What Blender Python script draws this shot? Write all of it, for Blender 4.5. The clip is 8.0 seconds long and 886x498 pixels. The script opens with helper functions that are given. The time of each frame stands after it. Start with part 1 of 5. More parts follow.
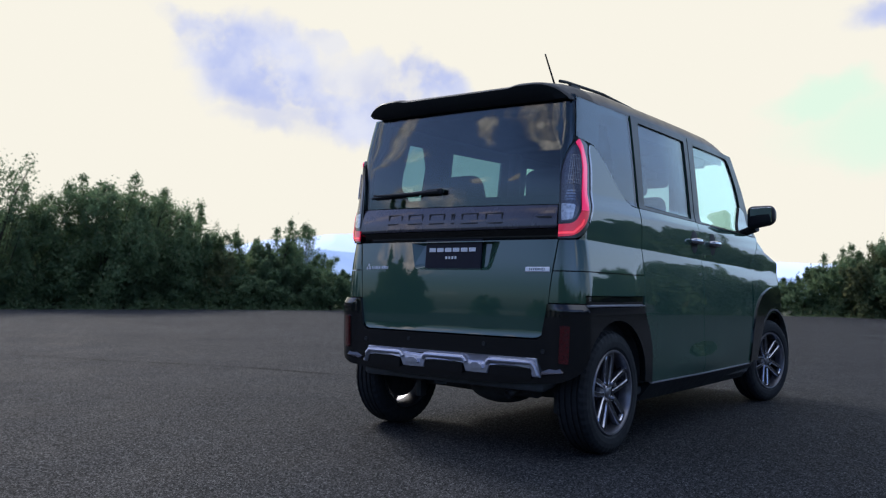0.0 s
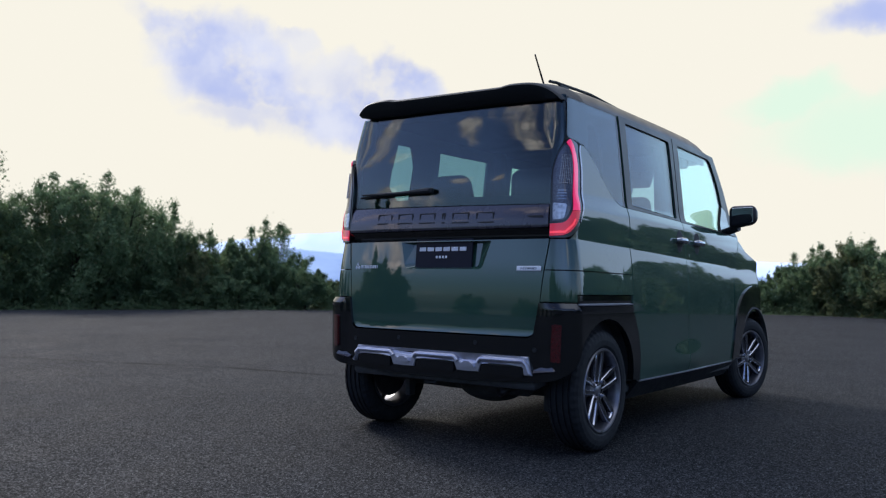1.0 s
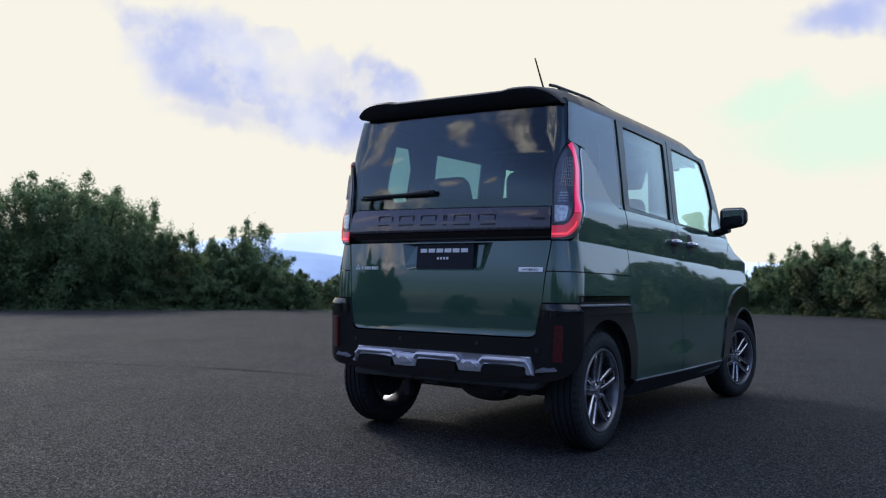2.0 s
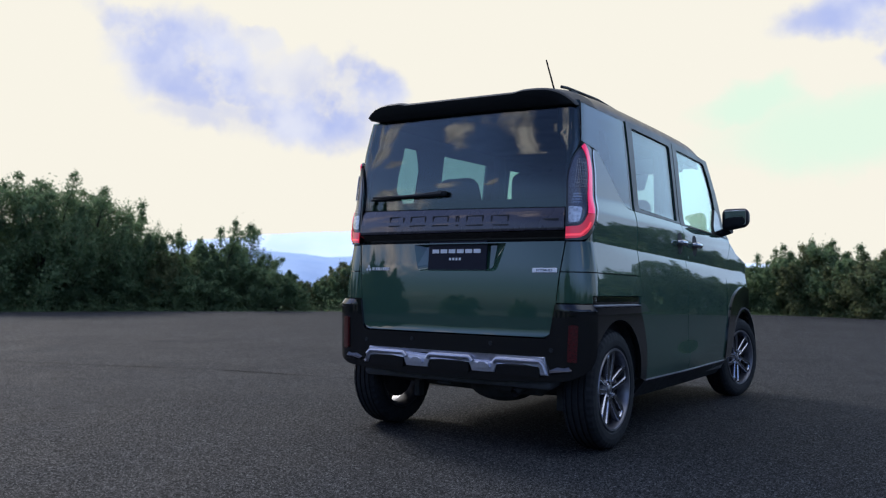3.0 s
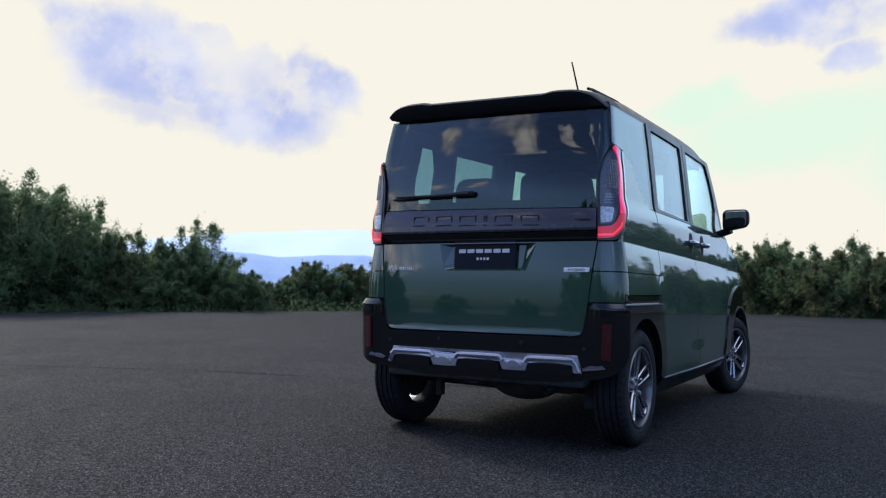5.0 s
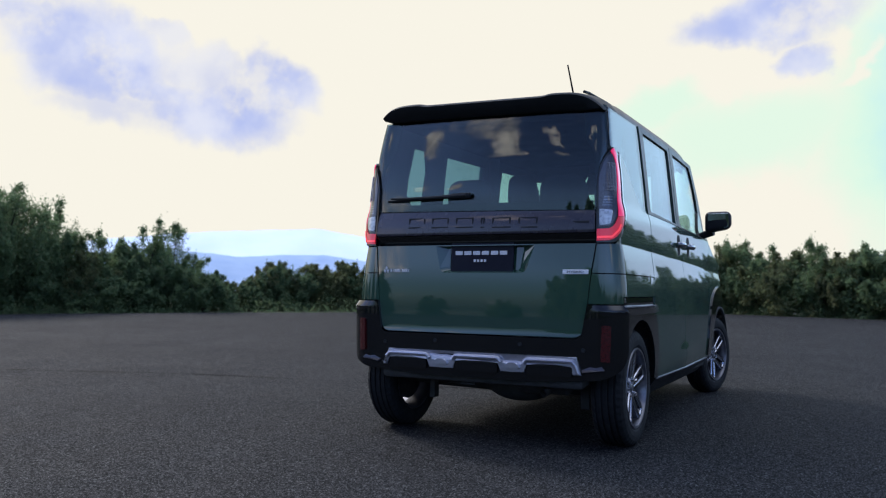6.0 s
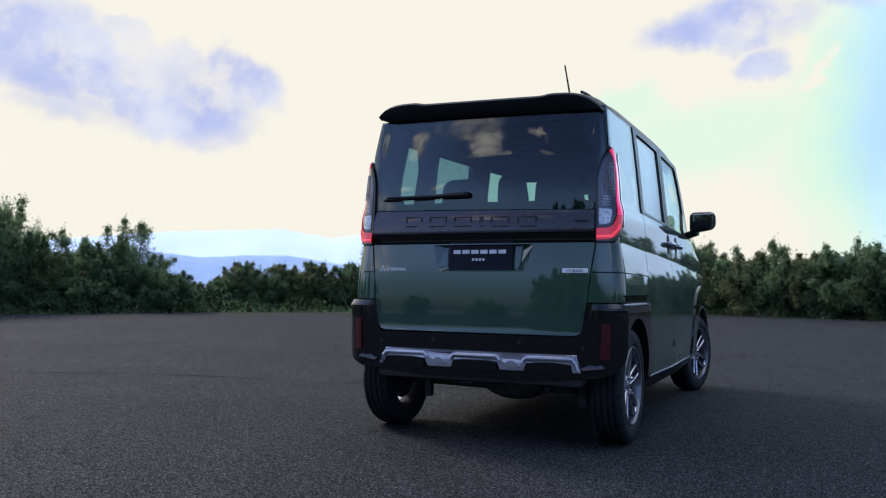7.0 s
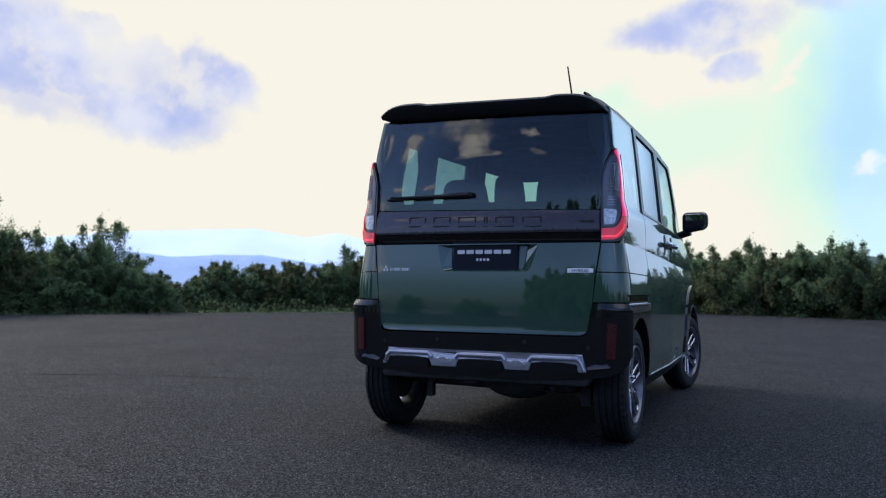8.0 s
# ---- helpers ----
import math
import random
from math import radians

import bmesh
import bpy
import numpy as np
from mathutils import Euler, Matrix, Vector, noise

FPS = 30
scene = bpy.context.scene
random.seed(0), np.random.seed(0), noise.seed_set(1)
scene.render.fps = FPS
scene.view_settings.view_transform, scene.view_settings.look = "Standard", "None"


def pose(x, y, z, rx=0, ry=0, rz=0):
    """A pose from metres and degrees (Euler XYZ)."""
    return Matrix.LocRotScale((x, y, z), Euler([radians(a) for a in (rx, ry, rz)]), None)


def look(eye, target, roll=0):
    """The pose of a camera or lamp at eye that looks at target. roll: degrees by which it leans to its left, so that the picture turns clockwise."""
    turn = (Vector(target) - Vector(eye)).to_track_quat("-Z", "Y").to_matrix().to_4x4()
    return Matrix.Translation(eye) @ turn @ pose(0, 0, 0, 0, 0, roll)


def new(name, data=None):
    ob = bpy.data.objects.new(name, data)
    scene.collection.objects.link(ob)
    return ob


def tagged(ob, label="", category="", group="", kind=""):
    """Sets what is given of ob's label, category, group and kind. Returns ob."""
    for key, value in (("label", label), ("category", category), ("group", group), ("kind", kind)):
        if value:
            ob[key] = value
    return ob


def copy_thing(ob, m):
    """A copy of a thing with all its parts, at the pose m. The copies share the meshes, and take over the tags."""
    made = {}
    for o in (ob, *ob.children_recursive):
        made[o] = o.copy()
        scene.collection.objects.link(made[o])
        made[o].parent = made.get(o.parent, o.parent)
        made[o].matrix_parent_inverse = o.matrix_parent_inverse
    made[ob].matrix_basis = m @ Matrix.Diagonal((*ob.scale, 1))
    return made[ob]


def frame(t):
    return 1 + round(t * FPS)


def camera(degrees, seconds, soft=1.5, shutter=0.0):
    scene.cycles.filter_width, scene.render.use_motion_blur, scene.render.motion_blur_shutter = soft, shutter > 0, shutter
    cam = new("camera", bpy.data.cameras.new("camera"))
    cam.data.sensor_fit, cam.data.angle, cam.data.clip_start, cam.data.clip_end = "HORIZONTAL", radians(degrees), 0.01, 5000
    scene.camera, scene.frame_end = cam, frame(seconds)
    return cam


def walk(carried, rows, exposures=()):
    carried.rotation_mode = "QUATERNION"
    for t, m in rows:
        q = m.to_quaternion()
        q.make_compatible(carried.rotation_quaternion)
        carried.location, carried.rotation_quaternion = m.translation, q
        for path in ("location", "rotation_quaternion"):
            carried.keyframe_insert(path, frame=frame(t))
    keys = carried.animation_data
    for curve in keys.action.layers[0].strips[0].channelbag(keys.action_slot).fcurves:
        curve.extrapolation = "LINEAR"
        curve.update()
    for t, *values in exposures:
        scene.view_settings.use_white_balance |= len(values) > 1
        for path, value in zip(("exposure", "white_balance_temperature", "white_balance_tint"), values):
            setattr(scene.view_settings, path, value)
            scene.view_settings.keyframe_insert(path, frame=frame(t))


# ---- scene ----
from mathutils.geometry import tessellate_polygon

cam = camera(56.6, 8.0, 1.2)
cam.data.dof.use_dof, cam.data.dof.focus_distance, cam.data.dof.aperture_fstop = True, 4.6, 2.8
PATH = [
    (0, (2.477, -3.549, 0.771), (1.239, -1.981, 0.86), 1.1),
    (0.5, (2.443, -3.579, 0.767), (1.233, -1.989, 0.856), 1.1),
    (1, (2.414, -3.608, 0.768), (1.228, -2.0, 0.857), 1.0),
    (1.5, (2.383, -3.657, 0.772), (1.22, -2.033, 0.861), 1.0),
    (3, (2.241, -3.794, 0.769), (1.128, -2.135, 0.861), 0.9),
    (3.5, (2.17, -3.842, 0.763), (1.07, -2.174, 0.856), 0.9),
    (4, (2.089, -3.891, 0.76), (1.009, -2.211, 0.852), 0.8),
    (4.5, (2.01, -3.953, 0.759), (0.958, -2.254, 0.852), 0.8),
    (6, (1.765, -4.089, 0.771), (0.834, -2.322, 0.865), 0.7),
    (6.5, (1.686, -4.13, 0.768), (0.795, -2.342, 0.864), 0.7),
    (7, (1.611, -4.166, 0.759), (0.758, -2.36, 0.856), 0.7),
    (7.5, (1.54, -4.197, 0.752), (0.719, -2.376, 0.848), 0.7),
    (8, (1.477, -4.233, 0.761), (0.68, -2.401, 0.857), 0.6),
]
walk(cam, [(t, look(eye, target, roll)) for t, eye, target, roll in PATH])

# ---------------------------------------------------------------- light
SUN_AZ, SUN_EL = radians(-68), radians(32)
sun_way = Vector((math.sin(SUN_AZ) * math.cos(SUN_EL), math.cos(SUN_AZ) * math.cos(SUN_EL), math.sin(SUN_EL)))
sun = new("sun", bpy.data.lights.new("sun", "SUN"))
sun.data.energy, sun.data.angle, sun.data.color = 2.2, radians(15), (1.0, 0.94, 0.88)
sun.matrix_world = look(sun_way * 50, (0, 0, 0))

world = bpy.data.worlds.new("sky")
scene.world = world
world.use_nodes = True
WN, WL = world.node_tree.nodes, world.node_tree.links
WN.clear()


def wnode(kind, operation):
    n = WN.new(kind)
    n.operation = operation
    return n


def wmath(op, a, b=0.0, c=0.0, clamp=False):
    n = wnode("ShaderNodeMath", operation=op)
    n.use_clamp = clamp
    for i, v in enumerate((a, b, c)):
        if isinstance(v, (int, float)):
            n.inputs[i].default_value = v
        else:
            WL.new(v, n.inputs[i])
    return n.outputs[0]


def wdot(a, vec):
    n = wnode("ShaderNodeVectorMath", operation="DOT_PRODUCT")
    WL.new(a, n.inputs[0])
    n.inputs[1].default_value = vec
    return n.outputs["Value"]


def wmix(f, a, b):
    n = WN.new("ShaderNodeMix")
    n.data_type = "RGBA"
    for sock, v in ((n.inputs[0], f), (n.inputs[6], a), (n.inputs[7], b)):
        if isinstance(v, (int, float)):
            sock.default_value = v
        elif isinstance(v, tuple):
            sock.default_value = (*v, 1)
        else:
            WL.new(v, sock)
    return n.outputs[2]


def wstep(v, lo, hi):
    n = WN.new("ShaderNodeMapRange")
    n.interpolation_type = "SMOOTHSTEP"
    WL.new(v, n.inputs[0])
    n.inputs[1].default_value, n.inputs[2].default_value = lo, hi
    return n.outputs[0]


def heading(az, el):
    a, e = radians(az), radians(el)
    return Vector((math.sin(a) * math.cos(e), math.cos(a) * math.cos(e), math.sin(e)))


coord = WN.new("ShaderNodeTexCoord").outputs["Generated"]
sky = WN.new("ShaderNodeTexSky")
sky.sky_type, sky.sun_disc = "NISHITA", False
sky.sun_elevation, sky.sun_rotation = SUN_EL, SUN_AZ
sky.dust_density = 2.0
clear = wnode("ShaderNodeVectorMath", operation="MULTIPLY")
WL.new(sky.outputs[0], clear.inputs[0])
clear.inputs[1].default_value = (0.185, 0.225, 0.305)


def wnoise(scale, detail, rough, source=None):
    n = WN.new("ShaderNodeTexNoise")
    WL.new(source or coord, n.inputs["Vector"])
    n.inputs["Scale"].default_value, n.inputs["Detail"].default_value, n.inputs["Roughness"].default_value = scale, detail, rough
    return n


warp_noise = wnoise(9.0, 7.0, 0.58)
shift = wnode("ShaderNodeVectorMath", operation="MULTIPLY_ADD")
WL.new(warp_noise.outputs["Color"], shift.inputs[0])
shift.inputs[1].default_value = (0.10, 0.10, 0.10)
WL.new(coord, shift.inputs[2])
recentre = wnode("ShaderNodeVectorMath", operation="SUBTRACT")
WL.new(shift.outputs[0], recentre.inputs[0])
recentre.inputs[1].default_value = (0.05, 0.05, 0.05)
bent = recentre.outputs[0]


def sky_patch(az, el, wide, high, lean=0.0, soft=0.7):
    """A soft-edged cloud, gap in the cloud cover or added patch of sky colour, in degrees."""
    c = heading(az, el)
    right = Vector((math.cos(radians(az)), -math.sin(radians(az)), 0))
    up = right.cross(c)
    k = radians(lean)
    a, b = right * math.cos(k) + up * math.sin(k), up * math.cos(k) - right * math.sin(k)
    p = wmath("DIVIDE", wmath("SUBTRACT", wdot(bent, a), c.dot(a)), math.sin(radians(wide)))
    q = wmath("DIVIDE", wmath("SUBTRACT", wdot(bent, b), c.dot(b)), math.sin(radians(high)))
    r = wmath("ADD", wmath("MULTIPLY", p, p), wmath("MULTIPLY", q, q))
    front = wmath("GREATER_THAN", wdot(coord, c), 0.0)
    n = WN.new("ShaderNodeMapRange")
    n.interpolation_type = "SMOOTHSTEP"
    WL.new(r, n.inputs[0])
    n.inputs[1].default_value, n.inputs[2].default_value = 1.0 + soft, 1.0 - soft
    return wmath("MULTIPLY", n.outputs[0], front)


def union(parts):
    out = parts[0]
    for q in parts[1:]:
        out = wmath("MAXIMUM", out, q)
    return out


# broken cumulus all round, a bright milky veil over the half of the sky ahead
veil = wmath("MULTIPLY", wstep(wdot(coord, heading(-40, 8)), 0.34, 0.66), wmath("SUBTRACT", 1.0, wstep(wdot(coord, Vector((0, 0, 1))), 0.5, 0.75)))
flat = wnode("ShaderNodeVectorMath", operation="MULTIPLY")
WL.new(bent, flat.inputs[0])
flat.inputs[1].default_value = (1.0, 1.0, 2.0)
cells = wnoise(4.6, 8.0, 0.58, flat.outputs[0]).outputs["Fac"]
cumulus = wstep(cells, 0.555, 0.715)
# over the lot's near side the cover breaks into a few separate heaps
clearing = sky_patch(212, 21, 36, 21, 0, 0.3)
HEAPS = [(208.5, 32.5, 4.6, 2.6, 0), (204.5, 28.0, 3.0, 1.3, -25), (196.9, 32.0, 1.7, 0.7, 20), (195.6, 28.9, 1.5, 0.8, 0), (217, 29.0, 2.2, 2.6, 15), (205.5, 29.6, 2.4, 3.0, -20), (234, 25, 2.2, 7.0, 18), (227.5, 22.6, 2.4, 2.4, 0),
         (214.8, 16.0, 1.9, 1.2, 0), (209.9, 16.2, 1.2, 1.0, 0), (240, 17, 5, 4, 0), (224.5, 10.0, 6.5, 4.5, 0)]
heaps = union([sky_patch(az, el, wide, high, lean, 0.95) for az, el, wide, high, lean in HEAPS])
billow = wnoise(17.0, 9.0, 0.62).outputs["Fac"]
heaps = wstep(wmath("ADD", wmath("MULTIPLY", heaps, 0.40), billow), 0.66, 1.02)
cumulus = wmath("MAXIMUM", wmath("MULTIPLY", cumulus, wmath("SUBTRACT", 1.0, clearing)), wmath("MULTIPLY", heaps, clearing))
deep = wnode("ShaderNodeVectorMath", operation="MULTIPLY")
WL.new(clear.outputs[0], deep.inputs[0])
deep.inputs[1].default_value = (0.97, 0.85, 0.86)
off_sun = wstep(wdot(coord, heading(104, 18)), -0.05, 0.45)
behind = wstep(wdot(coord, heading(196, 15)), 0.1, 0.7)
height = wstep(wdot(coord, Vector((0, 0, 1))), 0.17, 0.29)
# sky to the right darkened, out of view, to keep the flank dark
dim = wnode("ShaderNodeVectorMath", operation="MULTIPLY")
WL.new(clear.outputs[0], dim.inputs[0])
dim.inputs[1].default_value = (0.36, 0.34, 0.36)
away = wmix(off_sun, clear.outputs[0], dim.outputs[0])
# darker rear sky, added out of view for the rear window's right side
glass_dim = wnode("ShaderNodeVectorMath", operation="MULTIPLY")
WL.new(deep.outputs[0], glass_dim.inputs[0])
glass_dim.inputs[1].default_value = (0.58, 0.56, 0.58)
# darker low sky behind, added so the tailgate's reflection fades downwards
low_dim = wnode("ShaderNodeVectorMath", operation="MULTIPLY")
WL.new(deep.outputs[0], low_dim.inputs[0])
low_dim.inputs[1].default_value = (0.34, 0.42, 0.42)
rear_sky = wmix(wstep(wdot(coord, heading(190, 28)), 0.93, 0.985), deep.outputs[0], glass_dim.outputs[0])
rear_sky = wmix(wstep(wdot(coord, Vector((0, 0, 1))), 0.07, 0.25), low_dim.outputs[0], rear_sky)
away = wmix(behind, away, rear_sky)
# added low brightness to the right, out of view, for the flank's bright band
glow = wmath("MULTIPLY", wstep(wdot(coord, heading(45, 6)), 0.72, 0.93), wmath("SUBTRACT", 1.0, height))
away = wmix(wmath("MULTIPLY", glow, 0.6), away, (0.85, 1.0, 1.25))
cloud_tone = wmix(clearing, (0.85, 0.90, 1.05), wmix(wstep(wnoise(22.0, 6.0, 0.6).outputs["Fac"], 0.36, 0.66), (0.95, 0.84, 0.86), (2.1, 1.8, 1.7)))
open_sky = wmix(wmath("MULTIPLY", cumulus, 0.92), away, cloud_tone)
blue_gap = sky_patch(17.5, 11, 15.0, 15.0, 0, 0.50)
green_gap = union([sky_patch(18.0, 10.5, 20.0, 14.0, 0, 0.32), wmath("MULTIPLY", sky_patch(-7.0, 10.4, 8.0, 2.6, 6, 0.9), 0.65), wmath("MULTIPLY", sky_patch(-13.5, 12.0, 3.4, 1.3, 14, 0.9), 0.7)])
GREYS = [(-53.0, 15.6, 3.4, 2.2, 0, 0.95), (-51.8, 13.4, 3.2, 2.4, 0, 0.9), (-50.0, 14.5, 3.8, 2.3, -14, 1.0), (-43.4, 11.6, 4.6, 2.3, 0, 0.95), (-49.6, 10.8, 3.6, 1.3, 4, 0.5), (-39.4, 13.6, 2.7, 1.7, -36, 0.9), (-54.4, 16.7, 3.2, 1.1, -12, 0.8), (-47.2, 16.5, 1.6, 0.6, 0, 0.55),
         (-44.4, 14.6, 3.4, 1.6, -12, 0.6), (-47.6, 12.9, 3.2, 1.2, -14, 0.9), (-6.3, 17.6, 5.0, 1.5, 3, 0.95), (-4.0, 15.2, 1.3, 0.9, 10, 0.9), (4.0, 18.6, 4.0, 1.2, 0, 0.8)]
grey = union([wmath("MULTIPLY", sky_patch(az, el, wide, high, lean, 0.75), thick) for az, el, wide, high, lean, thick in GREYS])
puffs = wmath("MULTIPLY", wstep(wnoise(13.0, 6.0, 0.6).outputs["Fac"], 0.47, 0.66), 0.60)
grey = wmath("MULTIPLY", grey, wmath("SUBTRACT", 1.0, puffs))
shade = wstep(wnoise(12.0, 5.0, 0.5).outputs["Fac"], 0.34, 0.66)
grey_tone = wmix(shade, (0.41, 0.50, 0.89), (0.73, 0.77, 0.94))
ahead = (0.94, 0.905, 0.80)
front = wmix(wmath("MULTIPLY", green_gap, 0.8), ahead, (0.62, 0.98, 0.80))
front = wmix(blue_gap, front, (0.38, 0.66, 1.0))
wisps = union([sky_patch(-2.2, 15.8, 1.1, 0.9, 20, 0.8), sky_patch(-1.0, 14.2, 1.5, 0.4, 25, 0.9), sky_patch(4.4, 8.0, 0.9, 0.45, 15, 0.9), sky_patch(-7.5, 14.0, 3.6, 0.9, 10, 0.8)])
front = wmix(wmath("MULTIPLY", wisps, 0.9), front, ahead)
front = wmix(wmath("MULTIPLY", grey, 0.95), front, grey_tone)
# added bright spot beyond the view for the quarter window's reflection
bright_side = wstep(wdot(coord, heading(12.5, 13)), 0.9895, 0.9985)
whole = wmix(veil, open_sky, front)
# added blue and pale patches, unseen, that brighten the flank's reflection
whole = wmix(sky_patch(31, 18, 24, 28, 0, 0.6), whole, (0.72, 1.03, 1.66))
whole = wmix(sky_patch(25, 3.5, 20, 8.5, 0, 0.6), whole, (0.84, 1.10, 1.52))
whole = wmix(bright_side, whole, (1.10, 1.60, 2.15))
# overhead sky brightened, out of view, to lift the trees and shaded ground
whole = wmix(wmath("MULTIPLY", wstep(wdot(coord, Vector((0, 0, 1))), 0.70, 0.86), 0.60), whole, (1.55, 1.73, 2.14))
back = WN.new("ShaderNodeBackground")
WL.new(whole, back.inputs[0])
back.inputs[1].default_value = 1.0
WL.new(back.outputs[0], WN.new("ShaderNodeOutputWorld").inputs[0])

# ---------------------------------------------------------------- materials
def material(name):
    m = bpy.data.materials.new(name)
    m.use_nodes = True
    n, l = m.node_tree.nodes, m.node_tree.links
    return m, n, l, n["Principled BSDF"]


def noise_node(n, l, scale, detail=4.0, rough=0.55, space="Object"):
    c = n.new("ShaderNodeTexCoord")
    t = n.new("ShaderNodeTexNoise")
    l.new(c.outputs[space], t.inputs["Vector"])
    t.inputs["Scale"].default_value, t.inputs["Detail"].default_value, t.inputs["Roughness"].default_value = scale, detail, rough
    return t.outputs["Fac"]


def ramp(n, l, fac, stops):
    r = n.new("ShaderNodeValToRGB")
    l.new(fac, r.inputs[0])
    while len(r.color_ramp.elements) < len(stops):
        r.color_ramp.elements.new(0.5)
    for e, (pos, col) in zip(r.color_ramp.elements, stops):
        e.position, e.color = pos, (*col, 1)
    return r.outputs[0]


def remap(n, l, fac, lo, hi):
    r = n.new("ShaderNodeMapRange")
    l.new(fac, r.inputs[0])
    r.inputs[1].default_value, r.inputs[2].default_value = 0.3, 0.7
    r.inputs[3].default_value, r.inputs[4].default_value = lo, hi
    return r.outputs[0]


def bump(n, l, b, height, strength, distance):
    k = n.new("ShaderNodeBump")
    l.new(height, k.inputs["Height"])
    k.inputs["Strength"].default_value, k.inputs["Distance"].default_value = strength, distance
    l.new(k.outputs[0], b.inputs["Normal"])


def surface(name, dark, light, rough=(0.4, 0.5), metal=0.0, scale=30.0, coat=0.0, relief=0.0, spec=0.5):
    m, n, l, b = material(name)
    f = noise_node(n, l, scale)
    l.new(ramp(n, l, f, [(0.3, dark), (0.7, light)]), b.inputs["Base Color"])
    l.new(remap(n, l, noise_node(n, l, scale * 0.17), *rough), b.inputs["Roughness"])
    b.inputs["Metallic"].default_value = metal
    b.inputs["Specular IOR Level"].default_value = spec
    if coat:
        b.inputs["Coat Weight"].default_value, b.inputs["Coat Roughness"].default_value = coat, 0.02
        b.inputs["Coat IOR"].default_value = 1.72
    if relief:
        bump(n, l, b, noise_node(n, l, scale * 4), relief, 0.002)
    return m


def mix_glass(name, tint, face, rough=0.0):
    """Thin tinted glass: what is behind shows through, and the gloss grows towards the edge of sight."""
    m, n, l, b = material(name)
    n.remove(b)
    clear_b, gloss = n.new("ShaderNodeBsdfTransparent"), n.new("ShaderNodeBsdfGlossy")
    clear_b.inputs[0].default_value = (*tint, 1)
    gloss.inputs["Roughness"].default_value = rough
    lw = n.new("ShaderNodeLayerWeight")
    lw.inputs[0].default_value = 0.5
    p = n.new("ShaderNodeMath")
    p.operation = "POWER"
    l.new(lw.outputs["Facing"], p.inputs[0])
    p.inputs[1].default_value = 5.0
    s = n.new("ShaderNodeMath")
    s.operation = "MULTIPLY_ADD"
    l.new(p.outputs[0], s.inputs[0])
    s.inputs[1].default_value, s.inputs[2].default_value = 1 - face, face
    mix = n.new("ShaderNodeMixShader")
    l.new(s.outputs[0], mix.inputs[0])
    l.new(clear_b.outputs[0], mix.inputs[1])
    l.new(gloss.outputs[0], mix.inputs[2])
    l.new(mix.outputs[0], n["Material Output"].inputs[0])
    return m


PAINT = surface("green_paint", (0.030, 0.078, 0.056), (0.034, 0.085, 0.061), (0.50, 0.56), 0.0, 900.0, 1.0, 0.0, 0.04)
PAINT.node_tree.nodes["Principled BSDF"].inputs["Coat IOR"].default_value = 1.9
PAINT.node_tree.nodes["Principled BSDF"].inputs["Coat Roughness"].default_value = 0.03
GLOSS_BLACK = surface("gloss_black", (0.006, 0.007, 0.008), (0.009, 0.010, 0.011), (0.10, 0.16), 0.0, 40.0, 0.55, 0.0, 0.3)
ROOF_BLACK = surface("satin_black_roof", (0.016, 0.016, 0.020), (0.022, 0.022, 0.027), (0.30, 0.40), 0.0, 60.0, 0.0, 0.0, 0.35)
MATT_BLACK = surface("matt_black_plastic", (0.014, 0.016, 0.018), (0.022, 0.025, 0.027), (0.45, 0.60), 0.0, 160.0, 0.0, 0.15, 0.3)
GARNISH = surface("dark_satin_garnish", (0.042, 0.038, 0.051), (0.051, 0.047, 0.061), (0.22, 0.30), 0.2, 60.0, 0.5)
# the letters' pressed-in depth is only this darker colour
LETTER = surface("dark_letter_bar", (0.010, 0.010, 0.014), (0.015, 0.015, 0.019), (0.3, 0.4), 0.0, 60.0)
RUBBER = surface("tyre_rubber", (0.016, 0.017, 0.019), (0.026, 0.028, 0.030), (0.65, 0.85), 0.0, 35.0, 0.0, 0.2, 0.2)
RIM = surface("dark_silver_alloy", (0.17, 0.17, 0.185), (0.26, 0.255, 0.28), (0.34, 0.42), 0.8, 30.0, 0.3)
SPOKE = surface("dark_gloss_alloy", (0.055, 0.055, 0.063), (0.075, 0.075, 0.086), (0.20, 0.28), 0.7, 30.0, 0.4)
RIM_EDGE = surface("machined_alloy_edge", (0.60, 0.60, 0.64), (0.72, 0.72, 0.77), (0.20, 0.30), 0.9, 40.0)
DARK_CHROME = surface("dark_chrome", (0.42, 0.43, 0.46), (0.50, 0.51, 0.54), (0.10, 0.16), 0.9, 40.0)
RIM_DARK = surface("dark_alloy_barrel", (0.040, 0.040, 0.045), (0.070, 0.070, 0.080), (0.50, 0.62), 0.45, 20.0)
SILVER = surface("satin_silver_plastic", (0.52, 0.52, 0.59), (0.60, 0.60, 0.67), (0.28, 0.34), 0.7, 80.0, 0.2)
CHROME = surface("chrome", (0.70, 0.70, 0.72), (0.80, 0.80, 0.82), (0.06, 0.10), 1.0, 30.0)
TRIM = surface("dark_interior_trim", (0.021, 0.021, 0.024), (0.031, 0.031, 0.034), (0.6, 0.8), 0.0, 50.0)
FABRIC = surface("dark_seat_fabric", (0.030, 0.030, 0.034), (0.050, 0.050, 0.055), (0.8, 0.95), 0.0, 260.0, 0.0, 0.4)
PLATE = surface("black_plate", (0.008, 0.009, 0.020), (0.011, 0.012, 0.025), (0.3, 0.4), 0.0, 30.0, 0.0, 0.0, 0.2)
WHITE = surface("white_print", (0.78, 0.79, 0.82), (0.84, 0.85, 0.88), (0.3, 0.4), 0.0, 60.0)
